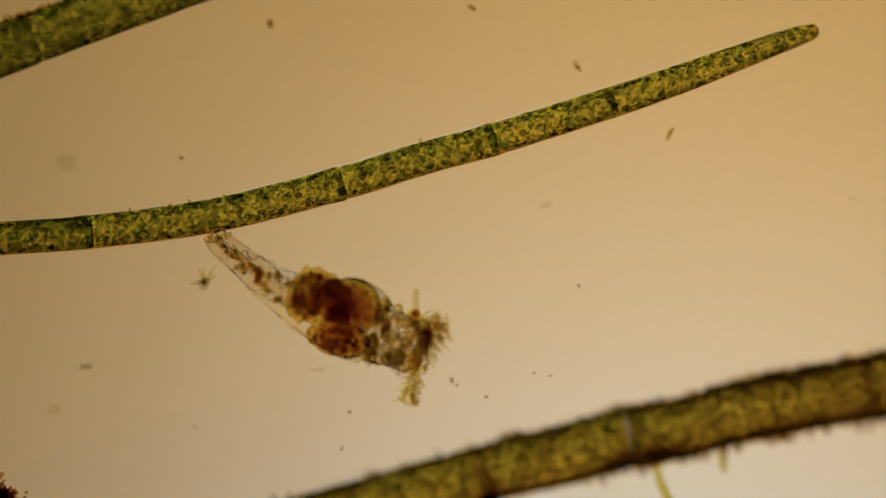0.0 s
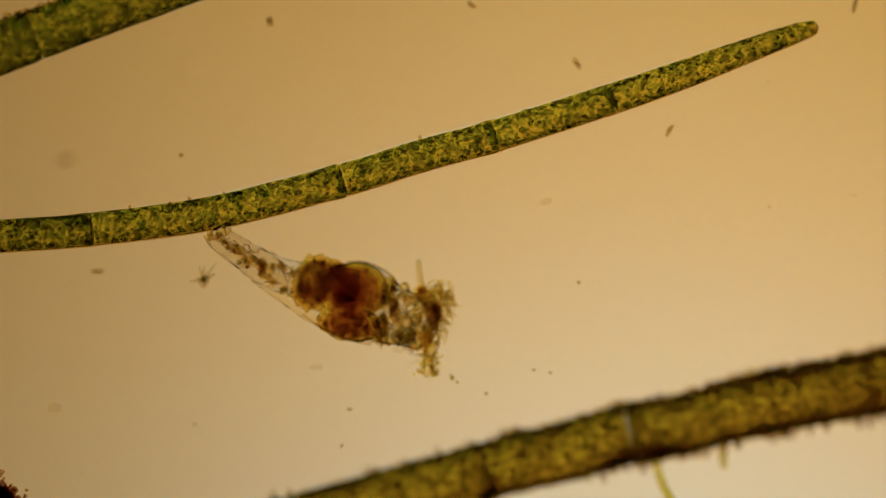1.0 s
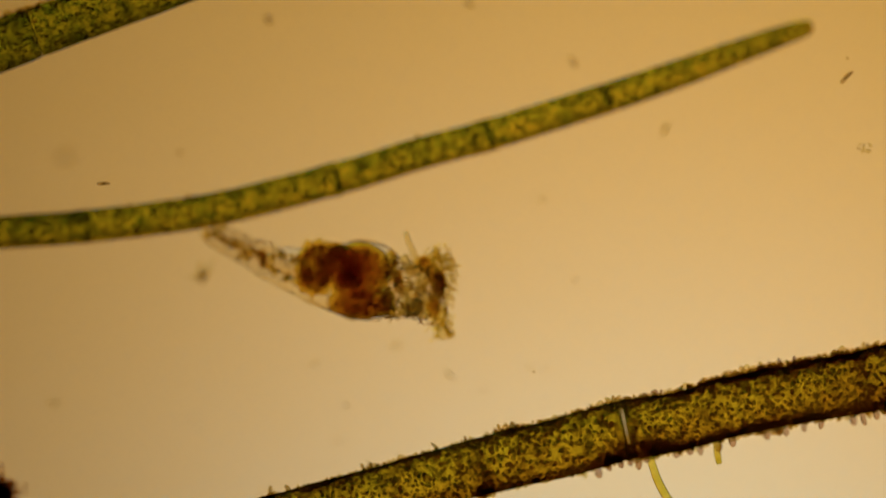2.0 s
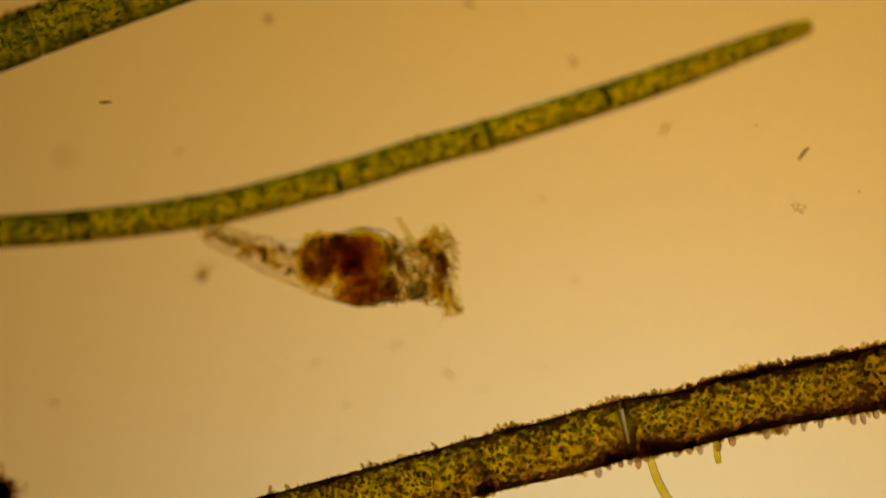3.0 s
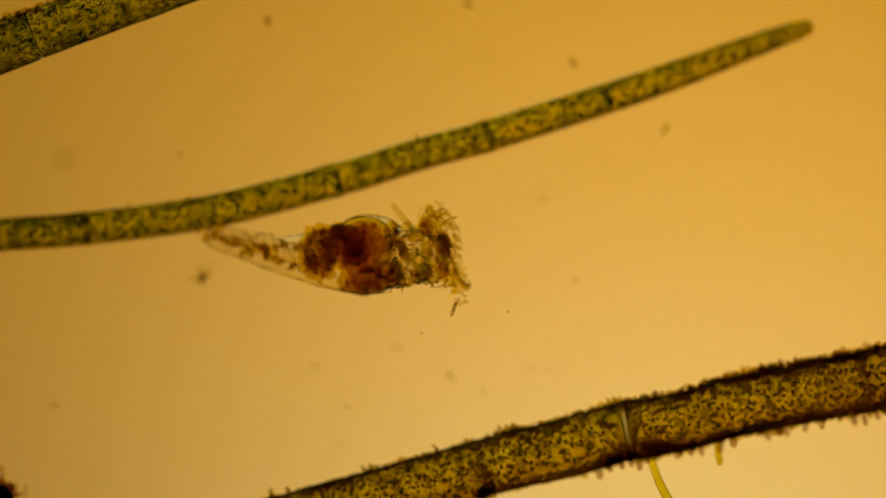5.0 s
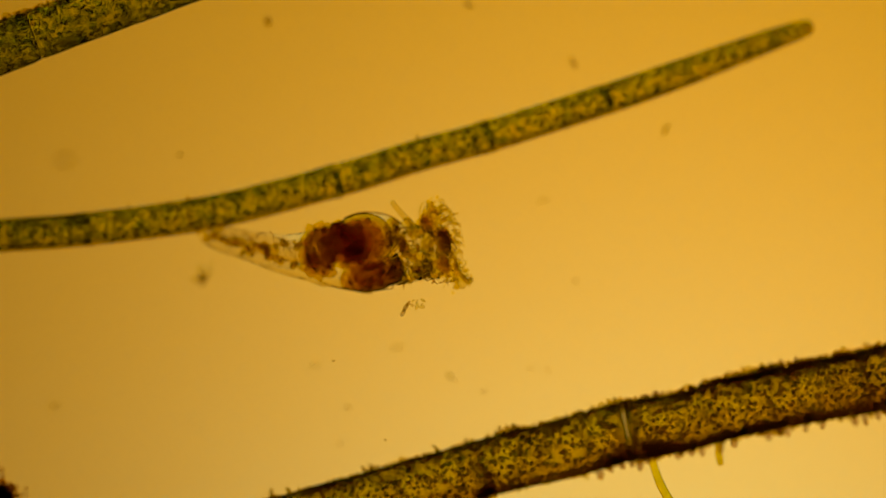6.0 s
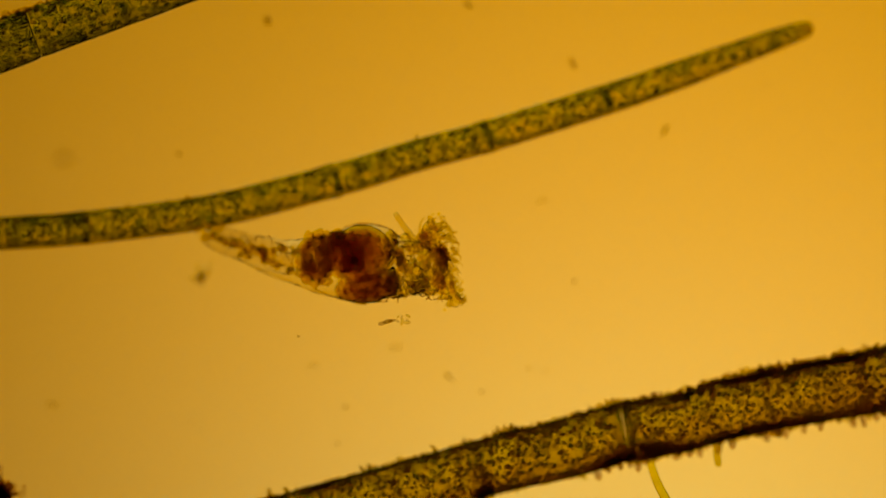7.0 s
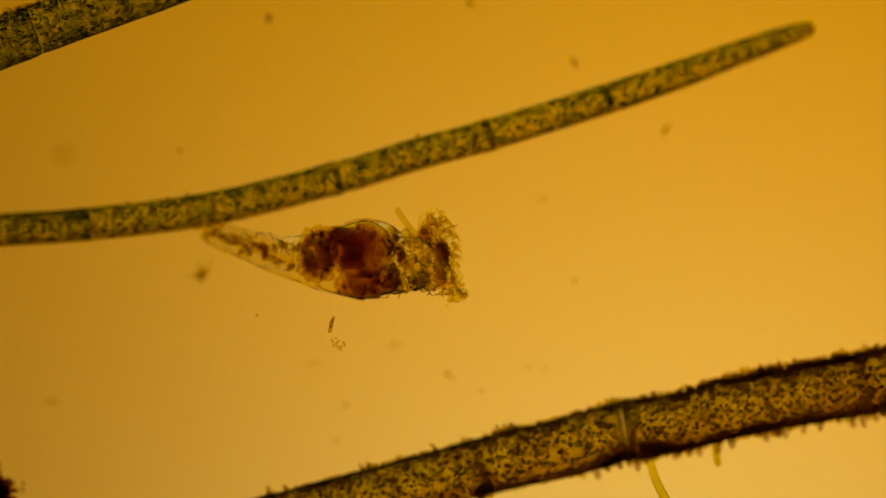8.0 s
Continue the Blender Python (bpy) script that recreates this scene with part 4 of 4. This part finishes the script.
# ---- what moves ----
def motions():
    swing = [(0.0, 19.8), (0.5, 17.4), (1.0, 14.2), (1.5, 10.8), (2.2, 5.0), (3.0, 1.6), (3.5, 0.0), (4.0, -1.1), (4.5, -2.5), (5.2, -3.6), (6.0, -4.6), (6.5, -7.4),
             (6.7, -5.5), (7.0, -0.5), (7.5, 0.6), (8.0, -1.2)]
    slip = [float(np.interp(t, (0.0, 1.0, 1.5, 3.0), (5, 5, 3, 0))) * TICK for t, a in swing]
    walk(animal, [(t, pose(FOOT.x + d, FOOT.y + d, FOOT.z, 0, 0, -a)) for (t, a), d in zip(swing, slip)])
    # corona lobes spread at first, and the wreaths of cilia beat
    (up, uo), (lo, lw) = corona
    spread = [(0.0, 16), (0.5, 14), (1.0, 9), (1.5, 8), (3.0, 4), (4.5, 0), (6.0, 0), (6.5, -10), (7.0, 0), (8.0, 0)]
    droop = [(0.0, 27), (0.5, 22), (1.0, 17), (1.5, 11), (3.0, 5), (4.5, 0), (6.0, 0), (6.5, -10), (7.0, 0), (8.0, 0)]
    for lobe, o, kx, ky, kr, ph, spread in ((up, uo, 1.0, -1.2, -0.8, 0.0, spread), (lo, lw, -0.4, -1.1, -0.6, 1.3, droop)):
        rows = []
        for i in range(81):
            t = i * 0.1
            a = float(np.interp(t, [r[0] for r in spread], [r[1] for r in spread]))
            rows.append((t, pose(o[0] + a * kx * TICK, o[1] + a * ky * TICK, o[2], 0, 0, kr * a + 2.5 * math.sin(2.3 * i + ph))))
        walk(lobe, rows)
    ant, ao = antenna
    walk(ant, [(t, pose(ao[0] + d * TICK, ao[1] - e * TICK, ao[2], 0, 0, -a)) for t, d, e, a in
               ((0.0, 22, 8, 16), (0.5, 20, -4, 15), (1.0, 18, -3, 13), (1.5, 12, -2, 10), (3.0, 2, 0, 1), (3.5, 0, 0, 0), (4.5, -2, 1, -1), (6.0, -4, 2, -1), (6.5, -4, 0, -2), (7.0, 0, 0, 0), (8.0, 1, 0, 1))])
    # the gut churns slowly
    (egg, ec), (lower, lc), (stomach, sc) = organs
    for ob, c, rows in ((egg, ec, ((0.0, -3, -3, 60), (1.0, -2, -2, 40), (1.5, 0, 0, 20), (3.0, 0, 1, 0), (4.0, 0, 0, 10), (5.2, 0, -1, 20), (6.0, -3, -2, 30), (6.5, -2, -1, 25), (7.0, 0, 0, 0), (8.0, 1, 0, -15))),
                        (lower, lc, ((0.0, -10, 0, 6), (1.0, -8, 0, 4), (1.5, -4, 0, 0), (3.0, 0, 0, 0), (5.2, 0, 0, 2), (6.5, 4, 0, 5), (8.0, 0, 0, 0))),
                        (stomach, sc, ((0.0, 0, -5, 0), (1.0, 0, -4, 0), (3.0, 0, 0, 0), (6.5, 0, 1, -5), (8.0, 0, 0, 0)))):
        walk(ob, [(t, pose(c[0] + dx * TICK, c[1] - dy * TICK, c[2], 0, 0, a)) for t, dx, dy, a in rows])
    # swept in from the side, past the mouth, and out under the body
    walk(rod_p, drift([(0.0, 1515, -120, 80), (1.0, 1504, 10, 75), (1.3, 1503, 47, 30), (1.5, 1501, 72, 20), (1.7, 1503, 98, 30), (2.2, 1488, 166, 50), (2.8, 1442, 248, 60), (3.0, 1422, 275, 50), (3.2, 1397, 300, 45), (3.4, 1367, 322, 35), (3.6, 1323, 345, 28),
                       (3.8, 1277, 365, 25), (4.0, 1222, 379, 18), (4.2, 1139, 397, 14), (4.4, 995, 418, 14), (4.5, 915, 438, 25), (4.7, 850, 490, 50), (5.2, 775, 560, 70),
                       (5.8, 721, 551, 70), (6.2, 712, 541, 45), (6.6, 700, 526, 35), (7.0, 684, 570, 15), (7.4, 679, 568, 5), (7.8, 657, 562, -5), (8.0, 588, 580, 75)]))
    walk(crumb_p, drift([(0.0, 1660, 20, 0), (1.1, 1592, 140, 0), (1.5, 1556, 200, 10), (1.7, 1547, 228, 10), (2.8, 1437, 346, 0), (3.0, 1411, 369, -10), (3.2, 1382, 390, -20), (3.4, 1346, 404, -15), (3.6, 1306, 411, -20),
                         (3.8, 1259, 422, -40), (4.0, 1202, 428, -60), (4.2, 1129, 430, -50), (4.4, 1009, 425, -10), (4.5, 930, 440, 20), (4.7, 858, 480, 40), (5.2, 790, 550, 30),
                         (5.8, 741, 541, 15), (6.2, 733, 534, 20), (6.6, 726, 519, 25), (7.0, 712, 567, 20), (7.4, 703, 571, 15), (7.8, 688, 569, 10), (8.0, 596, 611, -20)]))
    walk(dot_a, drift([(0.0, 1700, 380, 0), (2.8, 1545, 322, 0), (3.0, 1522, 340, 0), (3.2, 1494, 361, 0), (3.4, 1455, 375, 20), (3.6, 1425, 386, 0), (3.8, 1385, 397, 10),
                       (4.0, 1336, 404, 0), (4.2, 1284, 413, 0), (4.4, 1216, 416, 0), (4.6, 1130, 420, 0), (5.2, 800, 640, 0), (5.8, 694, 758, 0), (6.6, 640, 830, 0), (7.4, 600, 890, 0), (8.0, 570, 930, 0)]))
    walk(dot_c, drift([(0.0, 1900, 0, 0), (1.1, 1310, 395, 0), (1.3, 1228, 455, 0), (1.5, 1131, 520, 0), (1.7, 1030, 590, 0), (2.2, 920, 690, 0), (3.0, 850, 790, 0), (8.0, 700, 1100, 0)]))
    walk(bar_p, drift([(0.0, 150, 640, 0), (1.5, 178, 400, 0), (2.8, 184, 214, 0), (3.0, 185, 185, 0), (3.5, 194, 123, 0), (3.6, 184, 109, 5), (4.0, 172, 40, 10), (4.5, 160, -60, 10), (8.0, 100, -600, 0)], 0.064))
    walk(dot_b, drift([(0.0, 1760, -160, 0), (2.4, 1440, 150, 0), (3.2, 1302, 256, 0), (3.4, 1257, 295, 0), (3.6, 1189, 334, 0), (3.8, 1085, 373, 0),
                       (4.0, 940, 420, 0), (4.4, 850, 470, 0), (5.2, 700, 620, 0), (5.8, 600, 641, 0), (6.2, 582, 630, 0), (7.0, 530, 595, 0), (7.4, 521, 583, 0), (8.0, 456, 562, 0)]))


motions()
